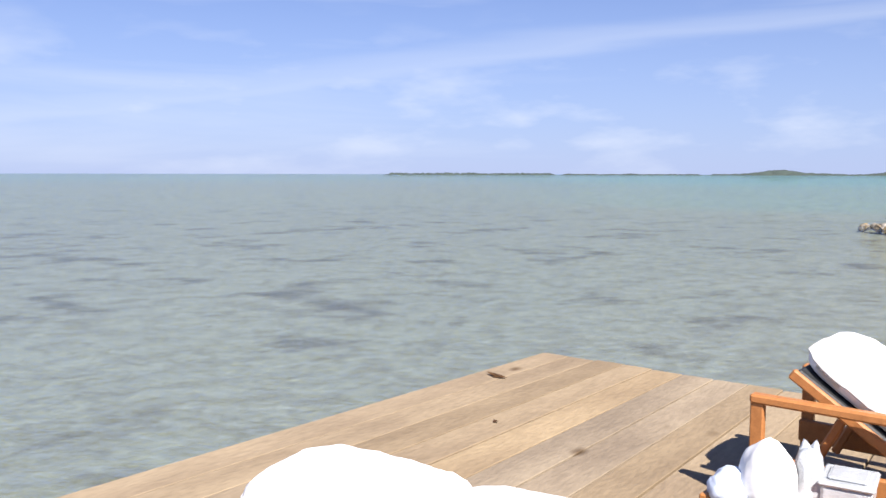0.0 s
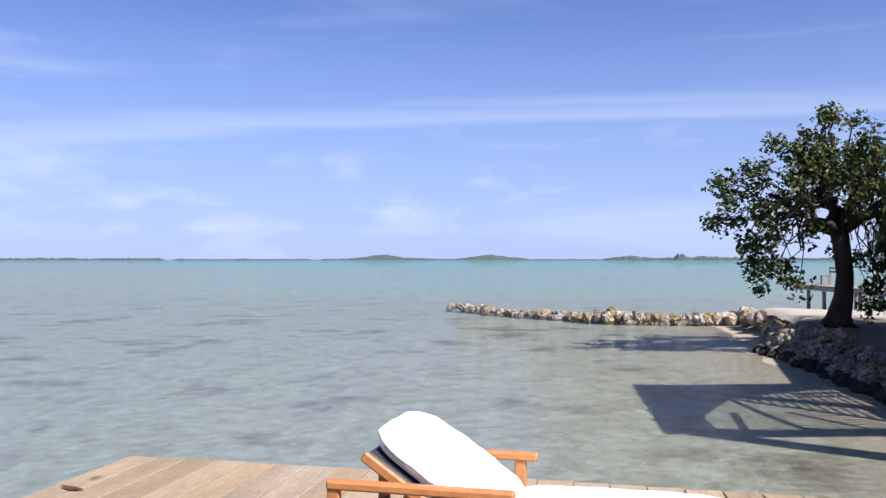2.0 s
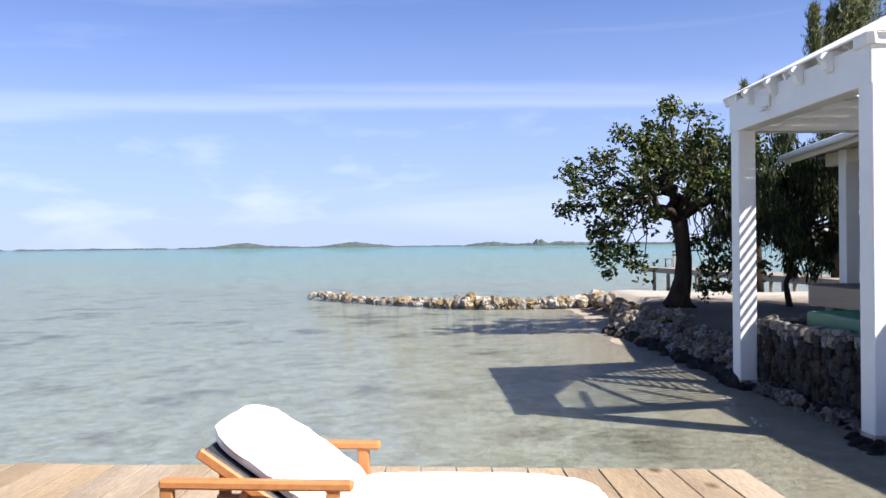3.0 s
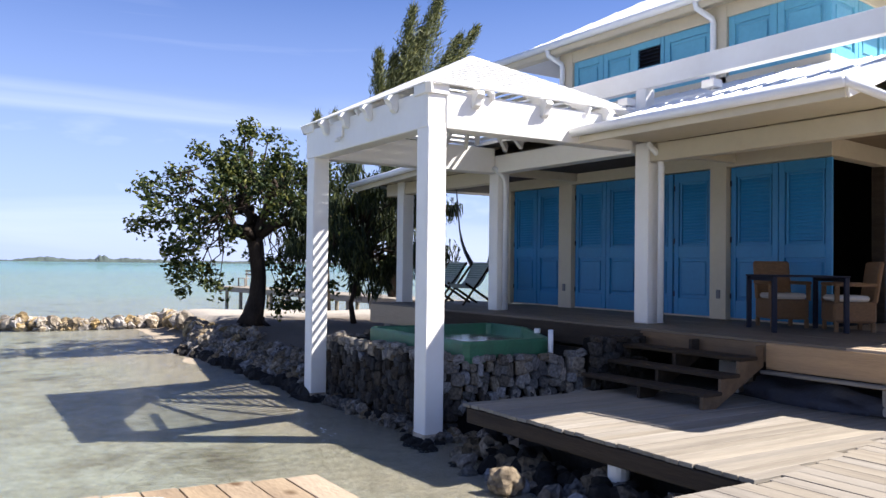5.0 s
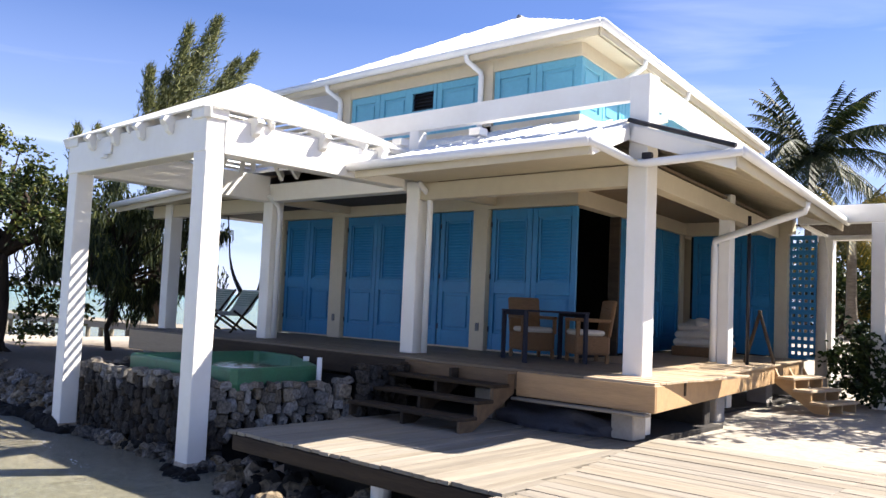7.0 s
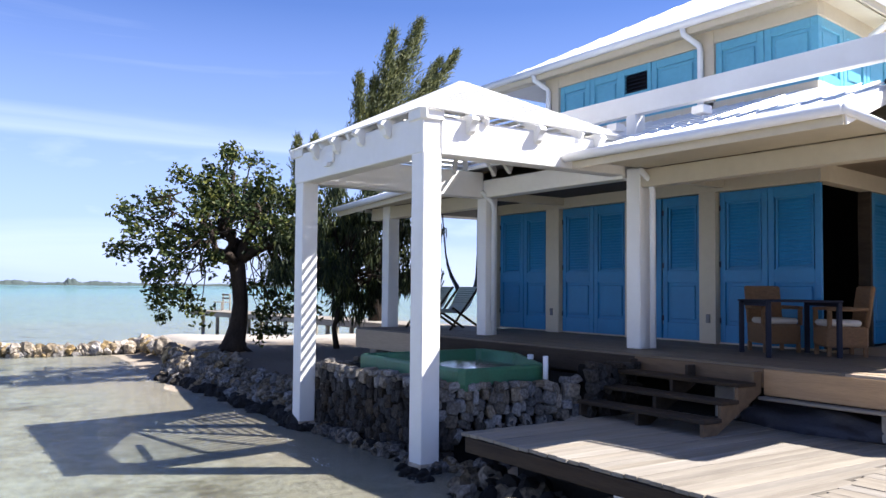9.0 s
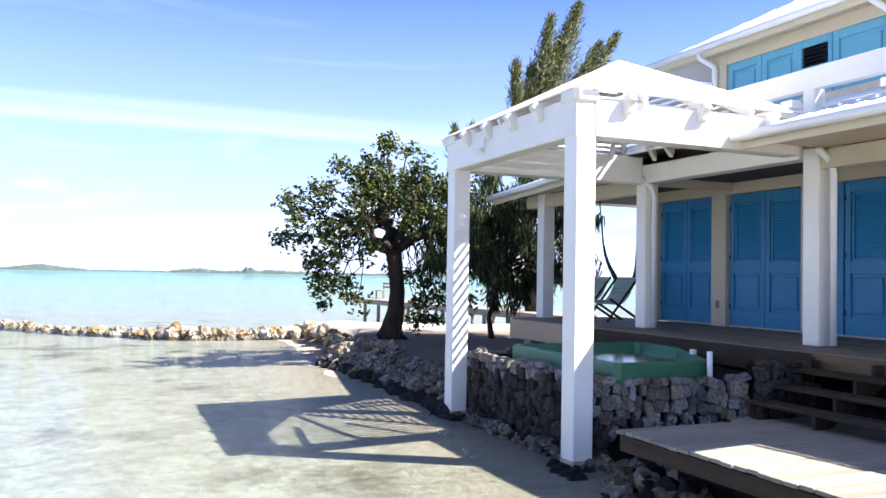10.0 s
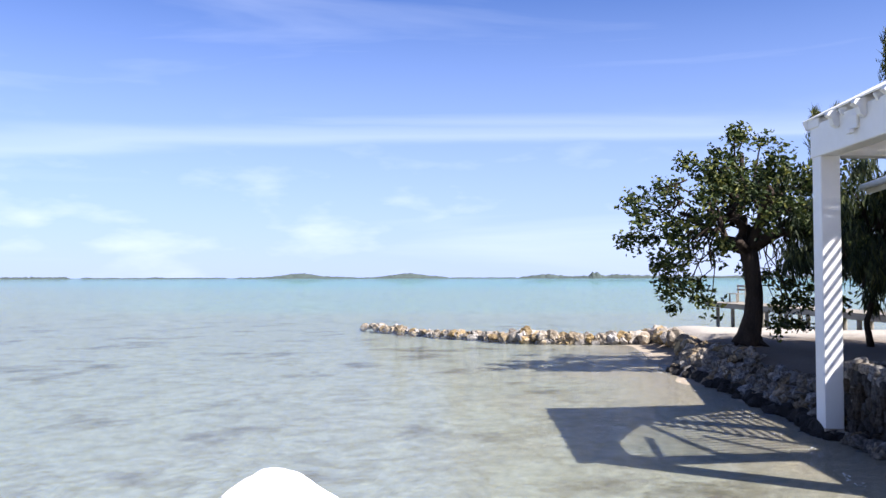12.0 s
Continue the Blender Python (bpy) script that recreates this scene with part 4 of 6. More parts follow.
for s in (1.9, 4.3):
    p = side((1.48, -1.7), s, 0)
    wpart("downpipe", tube([(p.x, p.y, 5.87), (p.x + 0.02, p.y, 5.73), (p.x + 0.36, p.y, 5.57), (p.x + 0.4, p.y, 5.35)], 0.05, 10), PLASTIC, house, "white downpipe", True)
wpart("ridge_cap", tube([apex + Vector((0, 0, 0.02)), apex2 + Vector((0, 0, 0.02))], 0.06, 8), LEAD, house, "grey ridge cap")
for bx in (2.9, 4.6):
    wpart("floodlight", boxes(((bx, -0.75, 4.12), (bx + 0.22, -0.55, 4.24)), ((bx + 0.06, -0.7, 4.0), (bx + 0.12, -0.64, 4.12)), bevel=0.01), PLASTIC, house, "small white floodlight on the veranda roof")

# veranda floor
ver = thing("veranda", "timber veranda floor with pine edge boards", "veranda", (3, -0.5, 0), kind="structure")
DE = 0.68


def deck_w(y):
    return -0.8 if y > 0.2 else -0.8 + 0.146 * (0.2 - y)


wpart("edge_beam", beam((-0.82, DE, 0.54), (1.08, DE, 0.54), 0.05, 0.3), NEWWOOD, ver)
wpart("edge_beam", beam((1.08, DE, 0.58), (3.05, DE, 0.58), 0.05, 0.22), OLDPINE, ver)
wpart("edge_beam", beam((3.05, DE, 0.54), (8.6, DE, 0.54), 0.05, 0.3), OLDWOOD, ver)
wpart("edge_beam", beam((8.6, DE, 0.5), (10.95, DE, 0.5), 0.06, 0.38), SUNDECK, ver, "pale edge board")
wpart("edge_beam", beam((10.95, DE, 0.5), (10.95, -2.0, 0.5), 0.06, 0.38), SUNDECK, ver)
v0, v1 = side((-0.8, 0.68), 0.0, 0.54), side((-0.8, 0.68), 8.4, 0.54)
wpart("edge_beam", beam(v0, v1, 0.05, 0.3), NEWWOOD, ver)
wpart("ledge", beam((-0.75, DE + 0.04, 0.36), (1.1, DE + 0.04, 0.36), 0.14, 0.035), GREYPLANK, ver)
for px in (-0.1, 2.0, 4.2, 7.0, 9.5, 10.9):
    wpart("pier", boxes(((px - 0.3, 0.1, -0.1), (px, 0.4, 0.39)), bevel=0.015), CONCRETE, ver)
for s in (2.9, 6.0, 8.0):
    p = side((-0.5, 0.4), s, 0)
    wpart("pier", boxes(((p.x - 0.05, p.y - 0.3, -0.1), (p.x + 0.3, p.y, 0.39)), bevel=0.015), CONCRETE, ver)
# wall, ground slab and block blacken the space below as painted shade
wpart("crawl_wall", boxes(((-0.3, -1.9, -0.15), (1.2, -1.7, 0.6)), ((9.4, -1.9, -0.15), (10.8, -1.7, 0.6)), bevel=0.02), UNDERSHADE, ver, "near-black wall for the shade under the veranda")
wpart("crawl_floor", boxes(((-0.45, -1.98, -0.12), (10.8, 0.45, 0.012)), ((0.3, -7.6, -0.12), (2.6, -1.98, 0.012)), bevel=0), UNDERSHADE, ver, "bare soil under the veranda, darkened for the shade")
wpart("rubble_fill", boxes(((1.2, -1.6, -0.05), (9.4, -0.9, 0.5)), bevel=0.03), UNDERSHADE, ver, "near-black block for the shade under the veranda")
wpart("joist", beam((-0.7, -0.3, 0.6), (10.9, -0.3, 0.6), 0.05, 0.16), OLDWOOD, ver)

# front steps
steps = thing("front_steps", "open weathered timber steps with three treads up to the veranda", "steps", (2.1, 1.2, 0), kind="structure")
for i, (ty, tz) in enumerate(((1.0, 0.54), (1.3, 0.36), (1.6, 0.18))):
    wpart("tread", boxes(((1.08, ty - 0.16, tz - 0.045), (3.06, ty + 0.14, tz)), bevel=0.008), OLDWOOD, steps)
for x in (1.12, 2.05, 3.0):
    bm = bmesh.new()
    prof = [(0.72, 0.66), (0.86, 0.66), (0.86, 0.495), (1.14, 0.495), (1.14, 0.315), (1.44, 0.315), (1.44, 0.135), (1.74, 0.135), (1.74, 0.0), (1.52, 0.0), (0.72, 0.42)]
    l = [bm.verts.new((x - 0.022, y, z)) for y, z in prof]
    r = [bm.verts.new((x + 0.022, y, z)) for y, z in prof]
    bm.faces.new(l)
    bm.faces.new(list(reversed(r)))
    for k in range(len(prof)):
        j = (k + 1) % len(prof)
        bm.faces.new((l[j], l[k], r[k], r[j]))
    bmesh.ops.recalc_face_normals(bm, faces=bm.faces[:])
    wpart("stringer", bm, OLDWOOD if x > 1.5 else OLDPINE, steps)

# side steps
p0 = side((-0.85, 0.68), 5.6, 0)
ss = thing("side_steps", "short pine timber steps down to the sand", "steps", (p0.x, p0.y, 0), rz=-SKEW, kind="structure")
for i, tz in enumerate((0.54, 0.36, 0.18)):
    part("tread", boxes(((-0.36 - 0.28 * i, -1.1, tz - 0.045), (-0.06 - 0.28 * i, 0.0, tz)), bevel=0.008), SUNDECK, ss)
for y in (-1.02, -0.55, -0.08):
    bm = bmesh.new()
    prof = [(0, 0.66), (-0.1, 0.495), (-0.34, 0.495), (-0.34, 0.315), (-0.62, 0.315), (-0.62, 0.135), (-0.9, 0.135), (-0.9, 0.0), (-0.68, 0.0), (0, 0.42)]
    l = [bm.verts.new((px, y - 0.022, z)) for px, z in prof]
    r = [bm.verts.new((px, y + 0.022, z)) for px, z in prof]
    bm.faces.new(l)
    bm.faces.new(list(reversed(r)))
    for k in range(len(prof)):
        j = (k + 1) % len(prof)
        bm.faces.new((l[j], l[k], r[k], r[j]))
    bmesh.ops.recalc_face_normals(bm, faces=bm.faces[:])
    part("stringer", bm, NEWWOOD, ss)

def rock_mesh(name, seed, material, flat=1.0, rough=0.35, sub=2):
    bm = bmesh.new()
    bmesh.ops.create_icosphere(bm, subdivisions=sub, radius=0.5)
    rnd = random.Random(seed)
    off = Vector((rnd.uniform(0, 50), rnd.uniform(0, 50), rnd.uniform(0, 50)))
    for v in bm.verts:
        d = v.co.normalized()
        k = 1 + rough * noise.noise(d * 1.7 + off) + rough * 0.5 * noise.noise(d * 4.5 + off)
        # flattened facets
        k *= 1 - 0.16 * max(0.0, noise.noise(d * 2.6 + off * 2))
        v.co = Vector((d.x * 0.5 * k, d.y * 0.42 * k, d.z * 0.38 * k * flat))
    return mesh_of(bm, name, material)



# ---- slatted pergola ----
perg = thing("pergola", "white timber pergola with a slatted hip roof over the tub", "pergola", (5.7, 1.8, -0.6), kind="structure")
PX0, PX1, PY1, PYF = 3.9, 7.57, 3.72, 3.63
RUST = mat("rusty_stain", (0.42, 0.36, 0.28), 0.8, 0.4, 9.0, 0.3, second=(0.22, 0.14, 0.08), amount=0.7)
for x, y in ((PX0, PY1), (PX1, PYF)):
    square_post(x, y, -0.66, 3.3, perg)
    foot = wpart("footing", rock_mesh("footing", 301 + int(x), WETSHADEROCK, 0.7, 0.4), None, perg, "dark wet lump of concrete footing")
    foot.matrix_basis = pose(x - 0.15, y - 0.08, -0.68, 0, 0, 30) @ Matrix.Diagonal((0.6, 0.55, 0.42, 1))
    wpart("rust_band", boxes(((x - POST - 0.004, y - POST - 0.004, -0.62), (x + 0.004, y + 0.004, -0.52)), bevel=0.01), RUST, perg, "rust-stained foot of the post")
BZ0, BZ1 = 3.22, 3.68
wpart("beam", beam((PX0 - POST, PY1 - 0.118, (BZ0 + BZ1) / 2), (PX1 + 0.02, PYF - 0.118, (BZ0 + BZ1) / 2), 0.26, BZ1 - BZ0, 0.012), WHITE, perg)
wpart("beam", boxes(((PX0 - POST - 0.012, 0.3, BZ0), (PX0 - 0.02, PY1 - POST + 0.02, BZ1)), bevel=0.012), WHITE, perg)
wpart("beam", boxes(((PX1 - POST + 0.02, 0.06, BZ0), (PX1 + 0.012, PYF - POST + 0.02, BZ1)), bevel=0.012), WHITE, perg)
wpart("beam", boxes(((PX0 - 0.02, -0.2, 3.22), (PX1 + 0.01, 0.055, 3.54)), bevel=0.012), WHITE, perg)
for x, y in ((PX0, PY1), (PX1, PYF)):
    wpart("cap", boxes(((x - POST - 0.03, y - POST - 0.02, BZ1 - 0.05), (x + 0.03, y + 0.04, BZ1 + 0.08)), bevel=0.012), WHITE, perg)
AP = Vector((5.74, 1.68, 4.8))
LO = 3.75
c00, c10, c11, c01 = Vector((3.56, 0.2, LO)), Vector((7.67, 0.2, LO)), Vector((7.67, 3.68, LO)), Vector((3.56, 3.77, LO))


def slat_mesh(a, b, a2, b2, t=0.022):
    n = (b - a).cross(a2 - a).normalized()
    if n.z < 0:
        n = -n
    bm = bmesh.new()
    lo = [bm.verts.new(v) for v in (a, b, b2, a2)]
    hi = [bm.verts.new(v + n * t) for v in (a, b, b2, a2)]
    bm.faces.new(hi)
    bm.faces.new(list(reversed(lo)))
    for k in range(4):
        j = (k + 1) % 4
        bm.faces.new((lo[j], lo[k], hi[k], hi[j]))
    bmesh.ops.recalc_face_normals(bm, faces=bm.faces[:])
    return bm


for a, b, cover in ((c01, c11, 0.95), (c00, c01, 0.34), (c11, c10, 0.7), (c10, c00, 0.54)):
    n = 17
    for i in range(n):
        t0, t1 = i / n, (i + cover) / n
        wpart("slat", slat_mesh(a.lerp(AP, t0), b.lerp(AP, t0), a.lerp(AP, min(t1, 0.995)), b.lerp(AP, min(t1, 0.995))), WHITE, perg)
for c in (c00, c10, c11, c01):
    wpart("hip_rafter", beam(c + Vector((0, 0, -0.06)), AP + Vector((0, 0, -0.06)), 0.09, 0.14), WHITE, perg)
for k in (0.27, 0.5, 0.73):
    for a, b in ((c01, c11), (c00, c01), (c11, c10)):
        p = a.lerp(b, k)
        q = (p - (p - AP) * (1 - 2 * abs(k - 0.5)) * 1.0)
        wpart("rafter", beam(p + Vector((0, 0, -0.07)), q + Vector((0, 0, -0.07)), 0.05, 0.1), WHITE, perg)


for dx, dy in ((0.5, 0.0), (0.0, 0.55), (0.95, 0.0), (0.0, 1.0)):
    foot = Vector((PX1 - 0.14 - dx, 0.1 + dy, 3.62))
    wpart("jack_rafter", beam(foot, foot.lerp(AP, 0.5) + Vector((-0.1 if dy else 0.0, 0.1 if dx else 0.0, 0)), 0.07, 0.14), WHITE, perg)


def tail_mesh():
    """A shaped rafter tail that sits over the beam and curls down in front of it; it points along +x."""
    bm = bmesh.new()
    prof = [(-0.3, 0.0), (0.02, 0.0), (0.13, -0.02), (0.16, -0.07), (0.1, -0.12), (0.075, -0.2), (0.02, -0.24), (0.0, -0.2), (0.0, -0.1), (-0.3, -0.1)]
    l = [bm.verts.new((px, -0.05, z)) for px, z in prof]
    r = [bm.verts.new((px, 0.05, z)) for px, z in prof]
    bm.faces.new(l)
    bm.faces.new(list(reversed(r)))
    for k in range(len(prof)):
        j = (k + 1) % len(prof)
        bm.faces.new((l[j], l[k], r[k], r[j]))
    bmesh.ops.recalc_face_normals(bm, faces=bm.faces[:])
    return mesh_of(bm, "rafter_tail", WHITE)


TAIL = tail_mesh()
for y in (3.05, 1.95, 0.85):
    wpiece("rafter_tail", TAIL, perg, pose(PX0 - POST - 0.012, y, BZ1 + 0.06, 0, 0, 180))
for x in (4.45, 5.2, 5.95, 6.7):
    wpiece("rafter_tail", TAIL, perg, pose(x, PY1 + 0.012 - 0.0245 * (x - PX0), BZ1 + 0.06, 0, 0, 90))
wpart("lamp_plate", boxes(((6.1, PY1 - 0.043, 3.4), (6.32, PY1 - 0.005, 3.58)), ((6.15, PY1 - 0.005, 3.34), (6.27, PY1 + 0.055, 3.4)), bevel=0.01), WHITE, perg, "white painted lamp bracket")


# ---- rocks ----
ROCKS = [rock_mesh("rock", 20 + i, ROCK, 1.0, 0.6) for i in range(8)]
BANKROCKS = [rock_mesh("rock", 260 + i, BANKROCK, 1.0, 0.75) for i in range(8)]
GREYROCKS = [rock_mesh("rock", 60 + i, STONE) for i in range(8)]
WETSHADEROCKS = [rock_mesh("rock", 160 + i, WETSHADEROCK) for i in range(6)]


def polyline(pts, t):
    ls = [(Vector(b) - Vector(a)).length for a, b in zip(pts, pts[1:])]
    d = t * sum(ls)
    for (a, b), l in zip(zip(pts, pts[1:]), ls):
        if d <= l:
            return Vector(a).lerp(Vector(b), d / l)
        d -= l
    return Vector(pts[-1])


def heap(parent, meshes, pts, n, width, z0, z1, size, seed, name="rock"):
    rnd = random.Random(seed)
    for i in range(n):
        t = (i + rnd.random()) / n
        p = polyline(pts, t)
        s = rnd.uniform(*size)
        off = rnd.gauss(0, width * 0.5)
        k = max(0.0, 1 - abs(off) / (width * 1.3))
        z = z0 + (z1 - z0) * k * rnd.uniform(0.35, 1.0)
        m = pose(p.x + rnd.gauss(0, width * 0.25), p.y + off, z, rnd.uniform(-40, 40), rnd.uniform(-40, 40), rnd.uniform(0, 360)) @ Matrix.Diagonal((s, s * rnd.uniform(0.8, 1.1), s * rnd.uniform(0.75, 1.15), 1))
        wpiece(name, rnd.choice(meshes), parent, m)


SPIT = [(22.7, 2.4), (23.2, 4.0), (23.7, 5.4), (25.0, 6.8), (26.9, 8.5), (29.0, 10.1), (33.4, 12.5)]
spit = thing("rock_breakwater", "low breakwater of tan coral rocks running out into the bay", "breakwater", (25, 7, -0.9), kind="structure")
heap(spit, ROCKS, SPIT[:5], 190, 0.3, -0.74, -0.44, (0.22, 0.5), 4)
heap(spit, ROCKS, SPIT[4:], 120, 0.26, -0.74, -0.52, (0.16, 0.42), 14)
heap(spit, ROCKS, SPIT[:4], 90, 0.3, -0.62, -0.32, (0.28, 0.56), 5)
heap(spit, ROCKS, [(16.5, 2.6), (19.5, 2.3), (23.0, 2.2)], 34, 0.3, -0.42, -0.14, (0.35, 0.7), 15)
bank = thing("rock_bank", "bank of grey and tan coral rocks below the tree", "rocks", (11, 3.6, -0.8), kind="structure")
heap(bank, ROCKS[:5] + BANKROCKS, [(16.2, 3.0), (14.6, 3.2), (12.6, 3.0)], 150, 0.34, -0.66, -0.04, (0.16, 0.46), 6)
heap(bank, ROCKS, [(15.6, 2.8), (14.2, 2.7), (13.0, 2.55)], 60, 0.2, -0.2, 0.02, (0.16, 0.4), 36)
heap(bank, WETSHADEROCKS, [(15.0, 3.6), (12.3, 3.45), (8.4, 3.5), (7.3, 3.5)], 110, 0.14, -0.72, -0.5, (0.18, 0.42), 17)
heap(bank, BANKROCKS + GREYROCKS[:1], [(13.2, 3.2), (9.9, 3.2), (8.4, 3.2), (7.4, 3.2)], 260, 0.26, -0.66, -0.26, (0.12, 0.34), 7)
heap(bank, BANKROCKS + GREYROCKS[:1], [(13.0, 2.7), (9.9, 2.65), (8.4, 2.7), (7.4, 2.75)], 170, 0.28, -0.42, -0.16, (0.12, 0.34), 27)
under = thing("foundation_rocks", "wet rocks heaped under the landing, darkened for its shade", "rocks", (1, 3.6, -0.8), kind="structure")
# the darkest of these hold the landing's shade in their colour
heap(under, WETSHADEROCKS + BANKROCKS, [(2.85, 3.5), (1.5, 3.6), (-1.0, 3.6)], 120, 0.3, -0.74, -0.36, (0.16, 0.36), 8)
heap(under, GREYROCKS, [(2.6, 3.9), (0.2, 3.98)], 24, 0.2, -0.72, -0.52, (0.14, 0.3), 18)
heap(under, WETSHADEROCKS[:2] + BANKROCKS, [(7.2, 3.5), (5.2, 3.52), (3.7, 3.5), (3.35, 2.9), (3.1, 2.0)], 130, 0.1, -0.68, -0.5, (0.1, 0.28), 19)
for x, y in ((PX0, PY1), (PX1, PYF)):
    heap(under, WETSHADEROCKS, [(x - 0.6, y + 0.02), (x - 0.14, y + 0.1), (x + 0.22, y)], 18, 0.14, -0.7, -0.6, (0.1, 0.22), 40 + int(x))
boulder = part("boulder", rock_mesh("boulder", 99, ROCK, 1.2, 0.3, 3), None)
boulder.matrix_basis = pose(1.38, 4.16, -0.53, 10, -8, 40) @ Matrix.Diagonal((0.34, 0.3, 0.36, 1))
tagged(boulder, "yellowish pitted coral boulder lying in the shallows", "boulder")

# ---- stone plinth and tub ----
plinth = thing("tub_plinth", "rubble stone plinth of grey coral stones round the tub", "stone wall", (4.8, 2.0, -0.7), kind="structure")
SX1, SY0, SY1, SZ = 7.22, 0.75, 3.32, 0.4
SA, SB = Vector((3.22, 1.55, 0)), Vector((3.74, SY1, 0))
wpart("core", prism([(SB.x + 0.06, SY1 - 0.06, SZ - 0.04), (SX1 - 0.06, SY1 - 0.06, SZ - 0.04), (SX1 - 0.06, SY0, SZ - 0.04), (SA.x + 0.08, SY0, SZ - 0.04), (SA.x + 0.08, SA.y, SZ - 0.04)], 1.35), MORTAR, plinth)
wpart("core", boxes(((2.95, 0.74, -0.1), (SA.x + 0.1, 1.5, 0.6)), bevel=0.03), MORTAR, plinth)
rnd = random.Random(12)


def stone_mesh(seed, material):
    """A roughly squared, chipped stone, 1 x 1 x 1."""
    rnd = random.Random(seed)
    bm = bmesh.new()
    bmesh.ops.create_icosphere(bm, subdivisions=2, radius=1.0)
    off = Vector((rnd.uniform(0, 50), rnd.uniform(0, 50), rnd.uniform(0, 50)))
    for v in bm.verts:
        d = v.co.normalized()
        q = Vector([math.copysign(abs(c) ** 0.42, c) for c in d])
        k = 1 + 0.3 * noise.noise(d * 1.4 + off) + 0.12 * noise.noise(d * 4 + off)
        v.co = q * 0.46 * k
    return mesh_of(bm, "stone", material)


STONES = [stone_mesh(80 + i, STONE) for i in range(10)]
TIDESHADESTONES = [stone_mesh(100 + i, TIDESHADESTONE) for i in range(8)]


def stone_face(origin, u, length, z0, z1, out, seed, stain=-0.2):
    rnd = random.Random(seed)
    ang = math.degrees(math.atan2(u[1], u[0]))
    d = -0.04
    while d < length:
        w = rnd.uniform(0.09, 0.17)
        z = z0 - rnd.uniform(0, 0.12)
        while z < z1 - 0.03:
            h = min(rnd.uniform(0.09, 0.22), max(0.08, z1 - z))
            p = Vector(origin) + Vector(u) * (d + w / 2 + rnd.uniform(-0.05, 0.05))
            push = rnd.uniform(-0.03, 0.02)
            m = pose(p.x + out[0] * push, p.y + out[1] * push, z + h / 2, rnd.uniform(-6, 6), rnd.uniform(-22, 22), ang + rnd.uniform(-5, 5)) @ Matrix.Diagonal((w * rnd.uniform(0.95, 1.25), 0.2, h * 1.12, 1))
            wpiece("stone", rnd.choice(TIDESHADESTONES if z + h / 2 < stain + rnd.uniform(-0.12, 0.12) else STONES), plinth, m)
            z += h * 0.97
        d += w * rnd.uniform(0.9, 1.0)


# above the tide mark the dark stones paint this face's shade
stone_face((SB.x, SY1 - 0.04), (1, 0), SX1 - SB.x, -0.75, SZ, (0, 1), 1, 0.22)
slant = (SB - SA).normalized()
stone_face((SA.x + 0.04, SA.y), slant[:2], (SB - SA).length, -0.3, SZ, (-slant.y, slant.x), 2)
# dark stones throughout, painting the shade beside the steps
stone_face((2.98, 0.8), (0, 1), 0.75, -0.05, 0.62, (-1, 0), 3, 1.0)
stone_face((SX1 - 0.04, 1.0), (0, 1), SY1 - 1.0, -0.5, SZ, (1, 0), 4)

tub = thing("hot_tub", "green moulded spa tub with dark water, set in a stone plinth", "hot tub", (4.9, 2.05, SZ))


TUB = [(3.6, 3.16), (6.4, 3.08), (6.4, 0.8), (5.4, 0.8), (3.66, 1.74)]


def tub_ring(bm, inset, z):
    """The tub's outline, drawn in by inset, with clipped corners."""
    mid = Vector((4.85, 2.2))
    vs = []
    for k, p in enumerate(TUB):
        p, a, b = Vector(p), Vector(TUB[k - 1]), Vector(TUB[(k + 1) % len(TUB)])
        for q in (a, b):
            e = p + (q - p).normalized() * 0.07
            vs.append(bm.verts.new((*(e + (mid - e).normalized() * inset), z)))
    return vs


bm = bmesh.new()
prof = [(0.03, 0.3), (0.0, 0.38), (0.0, 0.54), (0.015, 0.57), (0.04, 0.58), (0.075, 0.58), (0.095, 0.565), (0.1, 0.53), (0.12, 0.36)]
rings = [tub_ring(bm, o, z) for o, z in prof]
for a, b in zip(rings, rings[1:]):
    for k in range(len(a)):
        j = (k + 1) % len(a)
        bm.faces.new((a[k], a[j], b[j], b[k]))
bmesh.ops.recalc_face_normals(bm, faces=bm.faces[:])
wpart("shell", bm, GREEN, tub, "green moulded rim")
bm = bmesh.new()
bm.faces.new(tub_ring(bm, 0.105, 0.475))
bmesh.ops.recalc_face_normals(bm, faces=bm.faces[:])
wpart("water_surface", bm, POOLWATER, tub, "still dark water")
bm = bmesh.new()
bm.faces.new(tub_ring(bm, 0.115, 0.37))
wpart("basin", bm, DARK, tub, "dark basin floor")
wpart("inlet", tube([(4.4, 1.38, 0.575), (4.4, 1.38, 0.64)], 0.045, 12), PLASTIC, tub, "white plastic inlet")
single("pvc_pipe", tube([(3.52, 1.86, 0.3), (3.52, 1.86, 0.7)], 0.035, 12), PLASTIC, "short upright white pipe beside the tub", "pipe", smooth=True)


